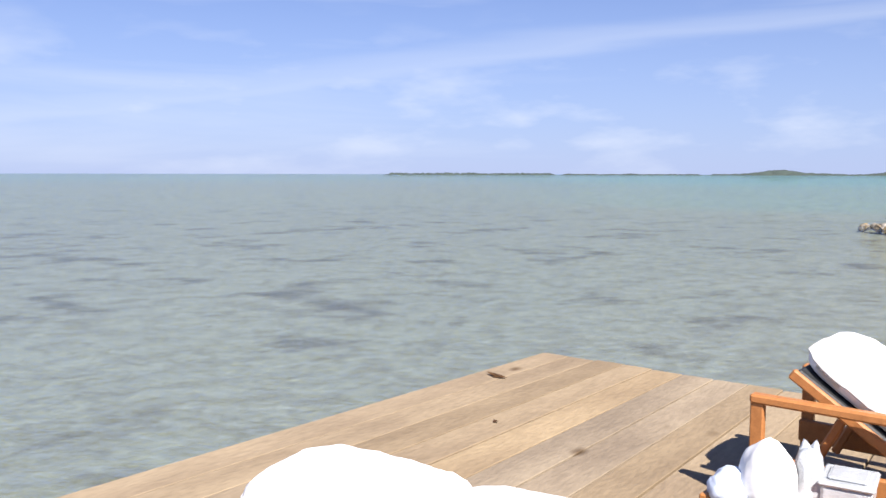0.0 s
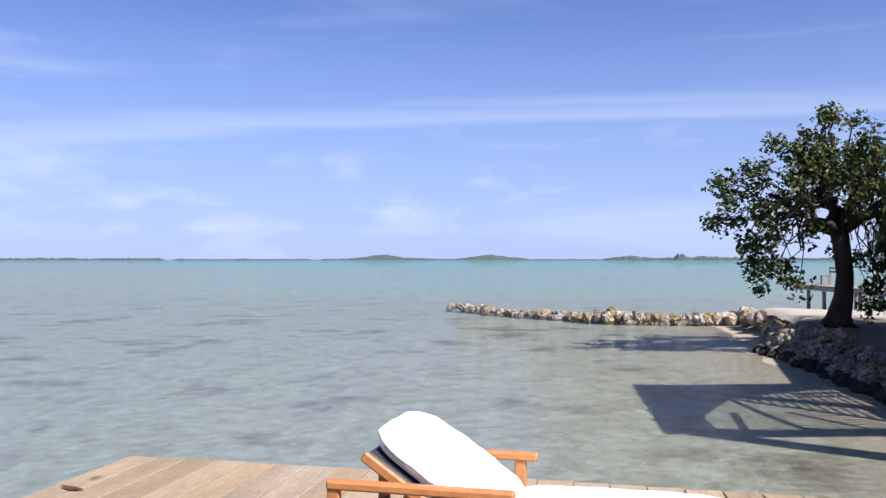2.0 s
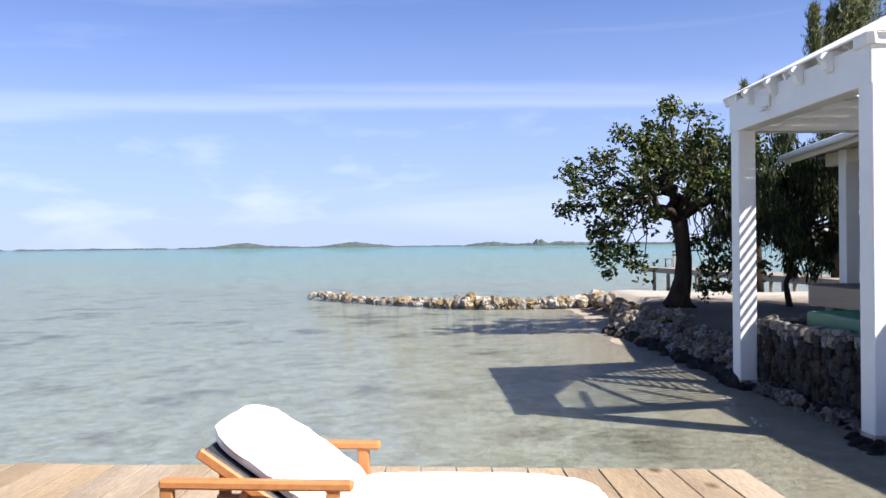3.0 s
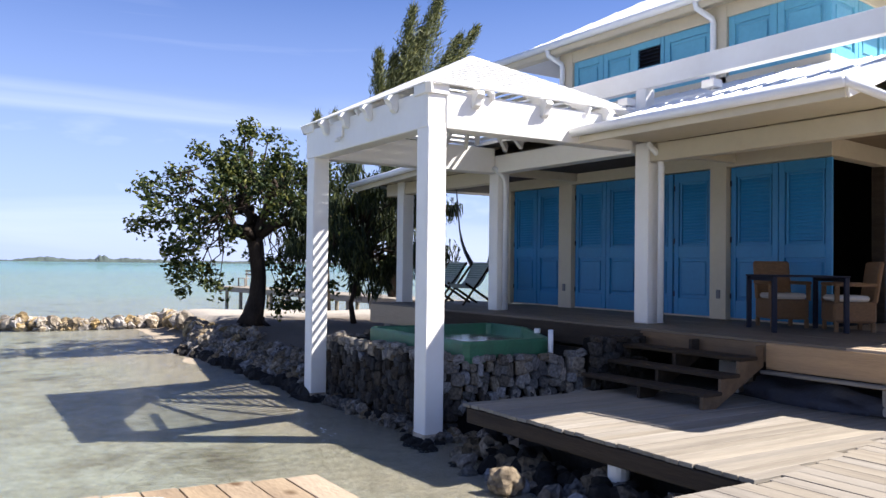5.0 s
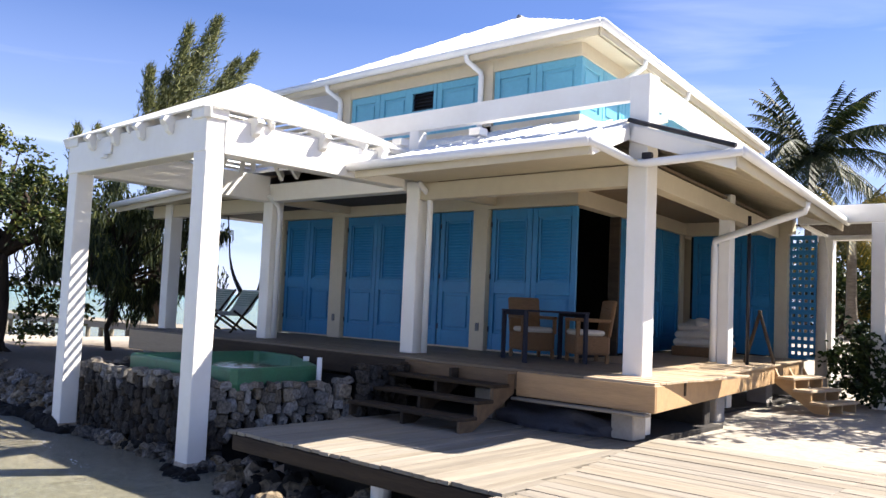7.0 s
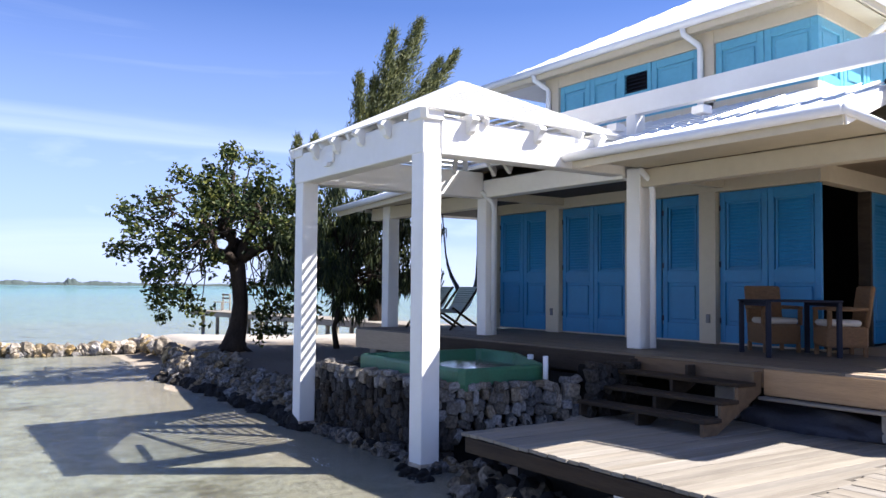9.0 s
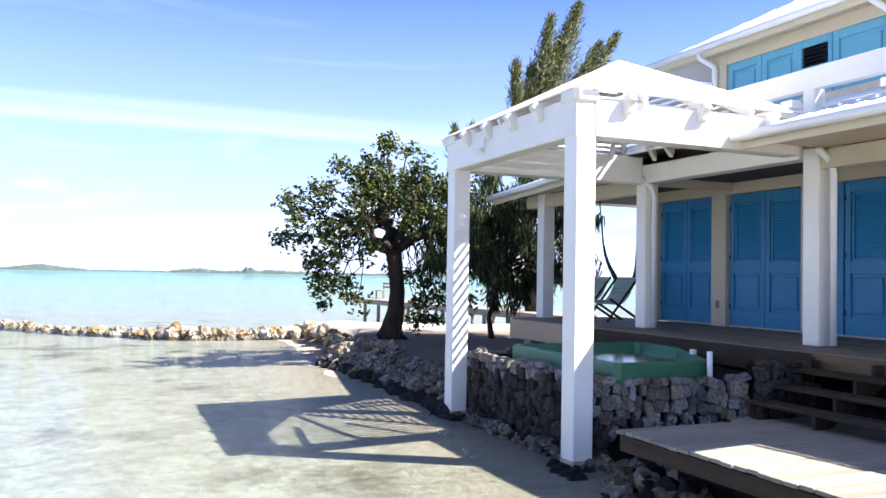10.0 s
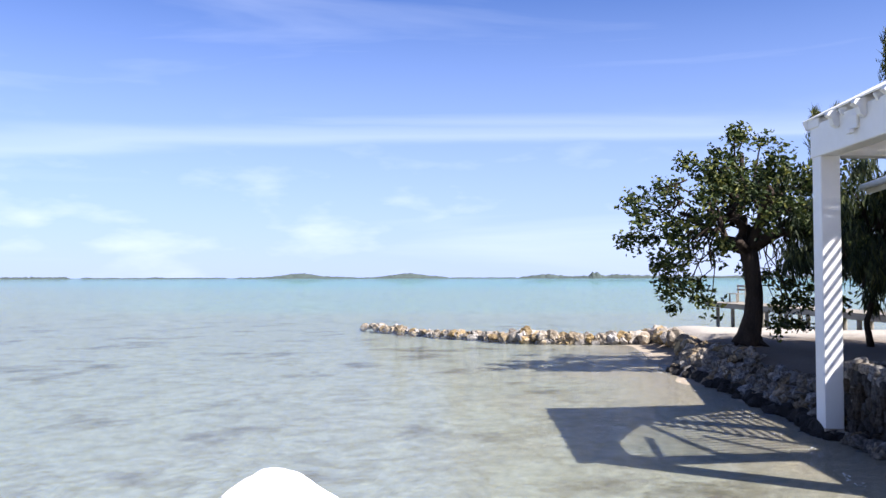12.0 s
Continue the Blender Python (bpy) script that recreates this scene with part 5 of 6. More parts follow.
# ---- trees ----
def leaf_cloud(clumps, size, seed, droop=0.4, name="crown"):
    """Many small folded leaves scattered round the clumps (centre, radius, count)."""
    rnd = random.Random(seed)
    vs, fs = [], []
    for c, rad, count in clumps:
        for _ in range(count):
            d = Vector((rnd.gauss(0, 1), rnd.gauss(0, 1), rnd.gauss(0, 0.75)))
            d = d.normalized() * rad * 1.12 * (rnd.random() ** 0.75)
            p = c + d
            p.z -= droop * rnd.random() ** 3 * rad
            s = size * rnd.uniform(0.65, 1.3)
            u = Vector((rnd.gauss(0, 1), rnd.gauss(0, 1), rnd.gauss(-0.4, 0.6))).normalized()
            w = u.cross(Vector((rnd.gauss(0, 1), rnd.gauss(0, 1), rnd.gauss(0, 1)))).normalized()
            k = u.cross(w) * 0.18 * s
            i = len(vs)
            vs += [p - u * s * 0.5, p + w * s * 0.3 + k, p + u * s * 0.5, p - w * s * 0.3 + k]
            fs += [(i, i + 1, i + 2), (i, i + 2, i + 3)]
    me = bpy.data.meshes.new(name)
    me.from_pydata(vs, [], fs)
    return me


def limb(bm, a, b, r0, r1, rnd, wob=0.12, n=5):
    a, b = Vector(a), Vector(b)
    ln = (b - a).length
    pts = [a.lerp(b, i / n) + Vector((rnd.gauss(0, 1), rnd.gauss(0, 1), rnd.gauss(0, 0.6))) * wob * ln * math.sin(math.pi * i / n) * 0.5 for i in range(n + 1)]
    tube(pts, 0, 8, [r0 + (r1 - r0) * i / n for i in range(n + 1)], bm)
    return pts


rnd = random.Random(31)
tree = thing("shore_tree", "spreading broad-leaved tree with a dark bent trunk on the bank", "tree", (15.2, 1.75, 0.0))
bm = bmesh.new()
T0 = Vector((15.2, 1.75, -0.05))
tube([T0 + Vector(v) for v in ((0, 0.14, 0), (0, 0.07, 0.25), (0.02, -0.04, 0.7), (0.03, -0.08, 1.2), (0, -0.02, 1.75), (0, 0.06, 2.25))], 0, 12, [0.35, 0.27, 0.215, 0.19, 0.185, 0.21], bm)
for k in range(5):
    a = k * 1.3
    limb(bm, T0 + Vector((0.12 * math.cos(a), 0.05 + 0.12 * math.sin(a), 0.22)), T0 + Vector((0.42 * math.cos(a), 0.42 * math.sin(a), -0.02)), 0.09, 0.03, rnd, 0.1, 4)
fork = T0 + Vector((0, 0.06, 2.2))
clumps = []
targets = [(0.2, 2.1, 0.95), (-0.6, 1.3, 1.7), (0.5, 0.5, 2.2), (-0.3, -0.9, 2.0), (0.4, -1.9, 1.3), (1.6, 0.6, 1.4), (-1.5, 0.2, 1.5), (1.2, -1.2, 1.5), (-1.2, 1.8, 0.9), (-0.9, -1.6, 1.2), (0.0, 0.2, 2.4)]
for tx, ty, tz in targets:
    ty, tz = ty * (0.72 if ty > 0 else 0.95), tz * 0.96
    end = fork + Vector((tx, ty, tz))
    bough = bmesh.new()
    pts = limb(bough, fork + Vector((tx, ty, 0)) * 0.03, end, 0.12, 0.045, rnd, 0.22, 6)
    for j in range(5):
        b0 = pts[rnd.choice((3, 4, 5))]
        e2 = end + Vector((rnd.gauss(0, 0.62), rnd.gauss(0, 0.7), rnd.gauss(-0.08, 0.42)))
        p2 = limb(bough, b0, e2, 0.035, 0.012, rnd, 0.2, 4)
        clumps.append((e2, rnd.uniform(0.24, 0.42), 82))
        clumps.append((p2[3] + Vector((rnd.gauss(0, 0.2), rnd.gauss(0, 0.25), rnd.gauss(-0.1, 0.2))), rnd.uniform(0.18, 0.34), 32))
    wpart("limb", bough, BARK, tree, "", True)
# hanging outer sprays
for ty, tz, n in ((2.4, 0.5, 3), (2.15, 0.1, 4), (1.85, -0.55, 5), (1.6, -0.75, 4), (1.3, -0.2, 3), (-1.6, -0.5, 4), (-2.3, -0.2, 4), (-1.0, -1.0, 3), (1.9, 0.4, 4), (2.6, 0.9, 3), (-0.9, -1.4, 4), (-1.3, -1.2, 4), (-0.5, -0.6, 3), (1.4, -1.1, 3)):
    for k in range(n):
        c = fork + Vector((rnd.gauss(0, 0.8), ty + rnd.gauss(0, 0.28), tz + rnd.gauss(0, 0.22)))
        limb(bm, fork + Vector((rnd.gauss(0, 0.4), ty * 0.7, max(tz + 0.6, 0.5))), c, 0.02, 0.008, rnd, 0.2, 4)
        clumps.append((c, rnd.uniform(0.2, 0.38), 60))
wpart("trunk", bm, BARK, tree, "dark furrowed trunk and limbs", True)
cm = leaf_cloud(clumps, 0.14, 5, 0.6)
cm.materials.append(LEAF)
wpart("crown", cm, None, tree, "glossy green and yellowish leaves with gaps")


def windy_casuarina(label, base, crotch, tips, seed, thick=0.36, count=4200):
    """A casuarina whose few long plumes are bent over by the wind."""
    rnd = random.Random(seed)
    t = thing("casuarina", label, "tree", base)
    B, C = Vector(base), Vector(crotch)
    bm = bmesh.new()
    tube([B + Vector((0, 0, -0.2)), B.lerp(C, 0.5), C], 0, 9, [0.3, 0.22, 0.15], bm)
    vs, fs = [], []
    for tip, fat in tips:
        e = Vector(tip)
        mid = C.lerp(e, 0.45) + Vector((0, 0.25, -0.15))
        pts = [(C * (1 - u) ** 2 + mid * 2 * u * (1 - u) + e * u * u) for u in (0, 0.2, 0.4, 0.6, 0.8, 1.0)]
        wpart("limb", tube(pts, 0, 6, [0.09, 0.07, 0.05, 0.035, 0.02, 0.008]), BARK, t, "", True)
        for _ in range(int(count * fat)):
            u = rnd.random() ** 0.75
            p = C * (1 - u) ** 2 + mid * 2 * u * (1 - u) + e * u * u
            w = thick * fat * math.sin(math.pi * min(0.97, 0.12 + 0.85 * u)) + 0.04
            d0 = (e - mid).normalized()
            p = p + Vector((rnd.gauss(0, w), rnd.gauss(0, w * 0.8), rnd.gauss(0, w * 0.7)))
            d = (d0 + Vector((rnd.gauss(0, 0.4), rnd.gauss(-0.25, 0.4), rnd.gauss(-0.15, 0.4)))).normalized()
            ln = rnd.uniform(0.16, 0.38)
            sd = d.cross(Vector((rnd.gauss(0, 1), rnd.gauss(0, 1), rnd.gauss(0, 1)))).normalized() * 0.02
            j = len(vs)
            vs += [p - sd, p + sd, p + d * ln]
            fs.append((j, j + 1, j + 2))
    wpart("trunk", bm, BARK, t, "", True)
    me = bpy.data.meshes.new("foliage")
    me.from_pydata(vs, [], fs)
    me.materials.append(NEEDLE)
    wpart("foliage", me, None, t, "feathery needles in long upright plumes")


windy_casuarina("tall feathery casuarina behind the house bending in the wind", (22.3, -6.2, 0), (22.1, -5.7, 4.9), (((22, -5.17, 9.3), 0.55), ((22.2, -5.92, 9.3), 0.6), ((22, -6.62, 11.2), 0.75), ((22.3, -7.22, 10.5), 0.9), ((22, -7.77, 11.8), 1.1), ((22.2, -8.82, 10.5), 0.7), ((21.9, -9.42, 10.85), 0.75), ((21.8, -8.22, 9.5), 0.7)), 3)
windy_casuarina("slim casuarina tips rising beyond the pergola roof", (22, -3.1, 0), (22, -3.0, 4.4), (((22, -2.78, 6.75), 0.24), ((22, -3.45, 6.85), 0.28), ((22, -3.2, 6.2), 0.28)), 8)

# tree beside the garden path that dapples the sand
rnd = random.Random(41)
gt = thing("garden_tree", "small leafy tree shading the sand path beside the house", "tree", (-4.1, -8.2, 0))
bm = bmesh.new()
G = Vector((-4.1, -8.2, -0.1))
tube([G, G + Vector((0.05, 0.05, 1.2)), G + Vector((0.1, 0.0, 2.4))], 0, 10, [0.17, 0.13, 0.11], bm)
clumps = []
for k in range(120):
    e = G + Vector((min(1.9, rnd.gauss(0.0, 1.1)), rnd.gauss(0.3, 1.6), rnd.uniform(2.0, 5.2)))
    limb(bm, G + Vector((0.1, 0, rnd.uniform(1.8, 2.4))), e, 0.05, 0.012, rnd, 0.2, 4)
    clumps.append((e, rnd.uniform(0.35, 0.6), 90))
wpart("trunk", bm, BARK, gt, "", True)
cm = leaf_cloud(clumps, 0.15, 16, 0.6)
cm.materials.append(LEAF)
wpart("crown", cm, None, gt)

# dark drooping tree in the shade behind the pergola
def strands(clumps, seed, name="crown"):
    """Thin needles that hang in tufts from each twig end (centre, radius, count)."""
    rnd = random.Random(seed)
    vs, fs = [], []
    for c, rad, count in clumps:
        for _ in range(count):
            d = Vector((rnd.gauss(0, 1), rnd.gauss(0, 1), rnd.gauss(0, 0.8))).normalized() * rad * rnd.random() ** 0.6
            p = c + d
            fall = Vector((rnd.gauss(0, 0.35), rnd.gauss(0, 0.35), -1)).normalized() * rnd.uniform(0.14, 0.4)
            sd = fall.cross(Vector((rnd.gauss(0, 1), rnd.gauss(0, 1), 0.1))).normalized() * rnd.uniform(0.012, 0.024)
            k = len(vs)
            vs += [p - sd, p + sd, p + fall * 0.6 + sd * 0.8, p + fall]
            fs += [(k, k + 1, k + 2), (k, k + 2, k + 3)]
    me = bpy.data.meshes.new(name)
    me.from_pydata(vs, [], fs)
    return me


rnd = random.Random(77)
B = Vector((14.6, -0.7, -0.1))
shade = thing("shade_tree", "dark drooping seaside tree with hanging feathery foliage", "tree", (14.6, -0.7, 0))
bm = bmesh.new()
tube([B, B + Vector((0.1, 0.05, 0.6)), B + Vector((0.02, -0.1, 1.3)), B + Vector((-0.1, 0.1, 2.4))], 0, 10, [0.09, 0.065, 0.06, 0.045], bm)
clumps = []
for k in range(84):
    e = B + Vector((rnd.gauss(-0.2, 0.9), rnd.uniform(-2.3, 1.9), rnd.uniform(1.9, 4.15)))
    limb(bm, B + Vector((0, 0, rnd.uniform(1.5, 2.4))), e, 0.045, 0.01, rnd, 0.2, 4)
    clumps.append((e, rnd.uniform(0.26, 0.5), 150))
for k in range(30):
    e = B + Vector((rnd.gauss(-0.2, 0.6), rnd.uniform(-2.2, 0.4), rnd.uniform(0.75, 1.8)))
    limb(bm, e + Vector((0, 0, 1.1)), e, 0.012, 0.006, rnd, 0.1, 3)
    clumps.append((e + Vector((0, 0, 0.2)), rnd.uniform(0.14, 0.3), 110))
wpart("trunk", bm, BARK, shade, "", True)
cm = strands(clumps, 15)
cm.materials.append(DARKLEAF)
wpart("crown", cm, None, shade, "dark hanging feathery needles")


def palm(base, height, spread, seed, lean, fronds=18, label="coconut palm with arching fronds in the garden", leaf=FROND):
    rnd = random.Random(seed)
    t = thing("palm", label, "palm", base)
    B = Vector(base)
    top = B + Vector(lean) + Vector((0, 0, height))
    bm = bmesh.new()
    tube([B + Vector((0, 0, -0.2)), B.lerp(top, 0.33) + Vector(lean) * -0.08, B.lerp(top, 0.66) + Vector(lean) * -0.08, top], 0, 10, [0.24, 0.17, 0.15, 0.13], bm)
    wpart("trunk", bm, PALMBARK, t, "", True)
    for i in range(fronds):
        a = i * 2.4 + rnd.uniform(-0.3, 0.3)
        rise = -0.35 + 1.7 * ((i * 0.7549) % 1.0) ** 1.25
        d = Vector((math.cos(a), math.sin(a), 0))
        vs, fs, pts = [], [], []
        for k in range(13):
            s = k / 12
            sag = 0.5 * math.cos(rise) + 0.1
            pts.append(top + (d * math.cos(rise) + Vector((0, 0, math.sin(rise)))) * spread * s - Vector((0, 0, sag * s * s * spread)))
        for k in range(1, 13):
            p = pts[k]
            ax = (pts[k] - pts[k - 1]).normalized()
            sd = ax.cross(Vector((0, 0, 1))).normalized()
            for side_s in (-1, 1):
                for sub in (0, 0.25, 0.5, 0.75):
                    q = p - ax * sub * spread / 12
                    ln = spread * 0.22 * math.sin(math.pi * min(1, 0.12 + 0.85 * k / 12)) * rnd.uniform(0.8, 1.1)
                    e = q + sd * side_s * ln * 0.75 + ax * ln * 0.5 + Vector((0, 0, -ln * rnd.uniform(0.4, 0.95)))
                    j = len(vs)
                    vs += [q - ax * 0.009 * spread, q + ax * 0.009 * spread, e]
                    fs.append((j, j + 1, j + 2))
        for k in range(12):
            j = len(vs)
            u = Vector((0, 0, 0.02))
            vs += [pts[k] - u, pts[k + 1] - u * 0.6, pts[k + 1] + u * 0.6, pts[k] + u]
            fs.append((j, j + 1, j + 2, j + 3))
        me = bpy.data.meshes.new("frond")
        me.from_pydata(vs, [], fs)
        me.materials.append(leaf)
        wpart("frond", me, None, t)
    return t


palm((6.0, -24.4, 0.8), 7.0, 4.6, 4, (-0.3, 0.3, 0), 44)
palm((3.05, -20.0, 0.85), 3.6, 2.5, 9, (0.0, 0.1, 0), 34, "low yellowing palm in the garden", YELLOWFROND)
palm((13.5, -33.0, 0.8), 6.7, 3.0, 14, (-0.4, 0.4, 0), 16)


def shrub(base, r, n, seed, material=SHRUB, label="leafy green garden shrub", size=0.12, h=0.8):
    rnd = random.Random(seed)
    t = thing("shrub", label, "shrub", base)
    B = Vector(base)
    bm = bmesh.new()
    cl = []
    for k in range(n):
        e = B + Vector((rnd.gauss(0, r * 0.45), rnd.gauss(0, r * 0.45), r * h * rnd.uniform(0.3, 1.5)))
        limb(bm, B, e, 0.03, 0.008, rnd, 0.2, 3)
        cl.append((e, r * 0.32, 70))
    wpart("stems", bm, BARK, t)
    me = leaf_cloud(cl, size, seed, 0.3, "leaves")
    me.materials.append(material)
    wpart("leaves", me, None, t)


shrub((0.35, -11.6, 0.1), 0.8, 22, 1)
shrub((-1.25, -7.6, -0.05), 1.0, 90, 2, SHRUB, "dark leafy shrub beside the sand path", 0.13, 0.95)
for i, (x, y, r) in enumerate(((2.2, -22.5, 1.3), (4.5, -23, 2.0), (8.0, -25, 2.2), (11.0, -29, 2.8), (0.9, -21, 1.5), (15.0, -34, 3.2), (6.0, -30, 2.6), (20, -30, 3.2), (3.5, -29, 3.0), (8.5, -34, 3.6), (1.2, -27, 2.6))):
    shrub((x, y, ground_height(x, y)), r, 30, 10 + i, SHRUB if i % 3 else YELLOWFROND, "dense yellow-green garden bush", 0.22, 1.0)

# ---- jetty ----
jet = thing("jetty", "long timber jetty on posts over the bay", "jetty", (24, -2.9, -0.9), kind="structure")
J0, J1 = Vector((17.0, -6.5, 0.28)), Vector((37.5, -4.85, 0.28))
wpart("edge_beam", beam(J0 + Vector((0, 0.85, -0.1)), J1 + Vector((0, 0.85, -0.1)), 0.06, 0.2), GREYPLANK, jet)
wpart("edge_beam", beam(J0 + Vector((0, -0.85, -0.1)), J1 + Vector((0, -0.85, -0.1)), 0.06, 0.2), GREYPLANK, jet)
jp = plank_mesh("plank", 1.8, 0.19, 0.04, GREYPLANK)
d = 0.0
while d < (J1 - J0).length:
    p = J0.lerp(J1, d / (J1 - J0).length)
    wpiece("plank", jp, jet, pose(p.x, p.y - 0.9, p.z + 0.04, 0, 0, 90))
    d += 0.2
for k in range(12):
    p = J0.lerp(J1, (k + 0.3) / 12)
    for s in (-0.7, 0.7):
        wpart("pile", tube([(p.x, p.y + s, -1.9), (p.x, p.y + s, 0.18)], 0.09, 8), GREYPLANK, jet)
seat = thing("jetty_bench", "small weathered bench at the end of the jetty", "bench", (36.4, -5.2, 0.32))
for y in (-0.18, 0.0, 0.18):
    part("seat_slat", boxes(((-0.55, y - 0.07, 0.4), (0.55, y + 0.07, 0.43))), GREYPLANK, seat)
for x in (-0.5, 0.5):
    part("leg", boxes(((x - 0.03, 0.14, 0), (x + 0.03, 0.2, 0.4))), GREYPLANK, seat)
    part("back_leg", boxes(((x - 0.03, -0.28, 0), (x + 0.03, -0.22, 0.85))), GREYPLANK, seat)
for z in (0.56, 0.74):
    part("back_slat", boxes(((-0.55, -0.22, z), (0.55, -0.19, z + 0.09))), GREYPLANK, seat)


# ---- loungers ----
def lounger(place, rz, label, raised=34, arms=True):
    """A teak sun lounger: head end at +y, foot end at -y."""
    L = thing("sun_lounger", label, "lounger", place, rz, "loungers on the sun deck")
    W, SH = 0.34, 0.19
    for sx in (-1, 1):
        part("side_rail", boxes(((sx * W - 0.02, -1.88, SH - 0.06), (sx * W + 0.02, 0.18, SH + 0.05))), TEAK, L)
        for y in (-1.82, -0.6, 0.15):
            top = SH - 0.07 if y == -1.82 or not arms else 0.49
            part("leg", boxes(((sx * (W + 0.035) - 0.02, y - 0.03, 0), (sx * (W + 0.035) + 0.02, y + 0.03, top))), TEAK, L)
        if not arms:
            continue
        bm = bmesh.new()
        box(bm, (sx * (W + 0.035) - 0.03, -0.69, 0.48), (sx * (W + 0.035) + 0.03, 0.182, 0.523), 0.01)
        part("armrest", bm, TEAK, L)
    for y in np.arange(-1.82, -0.6, 0.1):
        part("slat", boxes(((-W, y - 0.03, SH - 0.02), (W, y + 0.03, SH))), TEAK, L)
    # raised back
    hinge = Vector((0, -0.6, SH))
    ang = radians(raised)
    up = Vector((0, math.cos(ang), math.sin(ang)))
    nrm = Vector((0, -math.sin(ang), math.cos(ang)))
    backs = [part("back_stile", beam(hinge + Vector((sx * (W - 0.05), 0, 0)), hinge + up * 0.77 + Vector((sx * (W - 0.05), 0, 0)), 0.035, 0.05), TEAK, L) for sx in (-1, 1)]
    back = backs[0]
    for k in range(7):
        c = hinge + up * (0.1 + 0.1 * k)
        part("back_slat", beam(c + Vector((-W + 0.06, 0, 0)), c + Vector((W - 0.06, 0, 0)), 0.06, 0.018), TEAK, back)
    for sx in (-1, 1) if raised > 10 else ():
        part("prop", beam((sx * 0.24, -0.02, SH - 0.06), hinge + up * 0.5 + Vector((sx * 0.24, 0, 0)), 0.03, 0.04), TEAK, L)

    # padded mattress: seat part and back part, puffed and rounded
    def pad(a, b, nx, ny, thick, name, pillow=False):
        """A stuffed pad over the line a to b in the yz plane."""
        a, b = Vector(a), Vector(b)
        d = (b - a).normalized()
        nn = Vector((0, -d.z, d.y))
        if nn.z < 0:
            nn = -nn
        bm = bmesh.new()
        grid = {}
        ln = (b - a).length
        for lay in (0, 1):
            for i in range(nx + 1):
                for j in range(ny + 1):
                    u, v = 2 * i / nx - 1, 2 * j / ny - 1
                    # rounded outline
                    ru = u * (math.sqrt(1 - 0.10 * v * v) if not pillow else (1 - 0.05 * (v + 1)) * (1 - 0.34 * abs(v) ** 7))
                    rv = v * math.sqrt(1 - 0.05 * u * u)
                    h = thick * (0.66 + 0.34 * (1 - abs(u) ** 3) * (1 - abs(v) ** 4))
                    edge = math.sqrt(max(0.0, (1 - abs(u) ** 6) * (1 - abs(v) ** 9)))
                    z = h * (0.5 + 0.5 * edge) if lay else h * (0.5 - 0.5 * edge)
                    tuck = 0.02 * max(0.0, abs(u) - 0.6) * noise.noise((v * 9.0, u * 2.0, 7.0)) / 0.4
                    wob = tuck + 0.012 * noise.noise((u * 2.1 + ln, v * 3.3, lay + 2.0)) + 0.005 * noise.noise((u * 7, v * 11, 4.0))
                    p = a + d * ln * (rv + 1) / 2 + nn * (z + (wob if lay else 0)) + Vector((ru * (W + 0.015 if name == "seat_mattress" else W - 0.02) + (0.0 if name == "seat_mattress" else 0.025), 0, 0))
                    grid[lay, i, j] = bm.verts.new(p)
        for lay in (0, 1):
            for i in range(nx):
                for j in range(ny):
                    q = (grid[lay, i, j], grid[lay, i + 1, j], grid[lay, i + 1, j + 1], grid[lay, i, j + 1])
                    bm.faces.new(q if lay else tuple(reversed(q)))
        rim = [(i, 0) for i in range(nx)] + [(nx, j) for j in range(ny)] + [(nx - i, ny) for i in range(nx)] + [(0, ny - j) for j in range(ny)]
        for k in range(len(rim)):
            p, q = rim[k], rim[(k + 1) % len(rim)]
            bm.faces.new((grid[0, p[0], p[1]], grid[0, q[0], q[1]], grid[1, q[0], q[1]], grid[1, p[0], p[1]]))
        bmesh.ops.recalc_face_normals(bm, faces=bm.faces[:])
        seam = [(grid[0, i, j].co + grid[1, i, j].co) / 2 for i, j in rim]
        mattress = part(name, bm, CLOTH, L, "", True)
        part("piping", tube(seam + seam[:1], 0.007, 6, caps=False), PIPING, mattress, "stitched seam", True)

    part("lining", beam(hinge + nrm * 0.022 + up * 0.05, hinge + nrm * 0.022 + up * 0.755, 2 * W - 0.1, 0.022, 0.008), BLACK, L, "black underside of the back cushion")
    pad((0, -1.86, SH + 0.01), (0, -0.46, SH + 0.01), 16, 34, 0.225, "seat_mattress")
    pad(hinge + nrm * 0.022 + up * 0.0, hinge + nrm * 0.022 + up * 0.80, 22, 30, 0.21, "back_mattress", True)
    return L


lounger((-0.82, 9.62, 0), -8.0, "teak sun lounger with a thick white mattress and raised back")
lounger((-2.68, 11.12, 0), 0, "armless teak sun lounger with a white mattress, laid flat", 2, False)

# ---- towel, tray and bag between the loungers ----
tbl = thing("side_table", "low teak side table between the loungers", "side table", (-1.58, 9.6, 0), -8)
part("tabletop", boxes(((-0.2, -0.3, 0.2), (0.2, 0.3, 0.23))), TEAK, tbl)
for x in (-0.17, 0.17):
    for y in (-0.27, 0.27):
        part("leg", boxes(((x - 0.02, y - 0.02, 0), (x + 0.02, y + 0.02, 0.2))), TEAK, tbl)


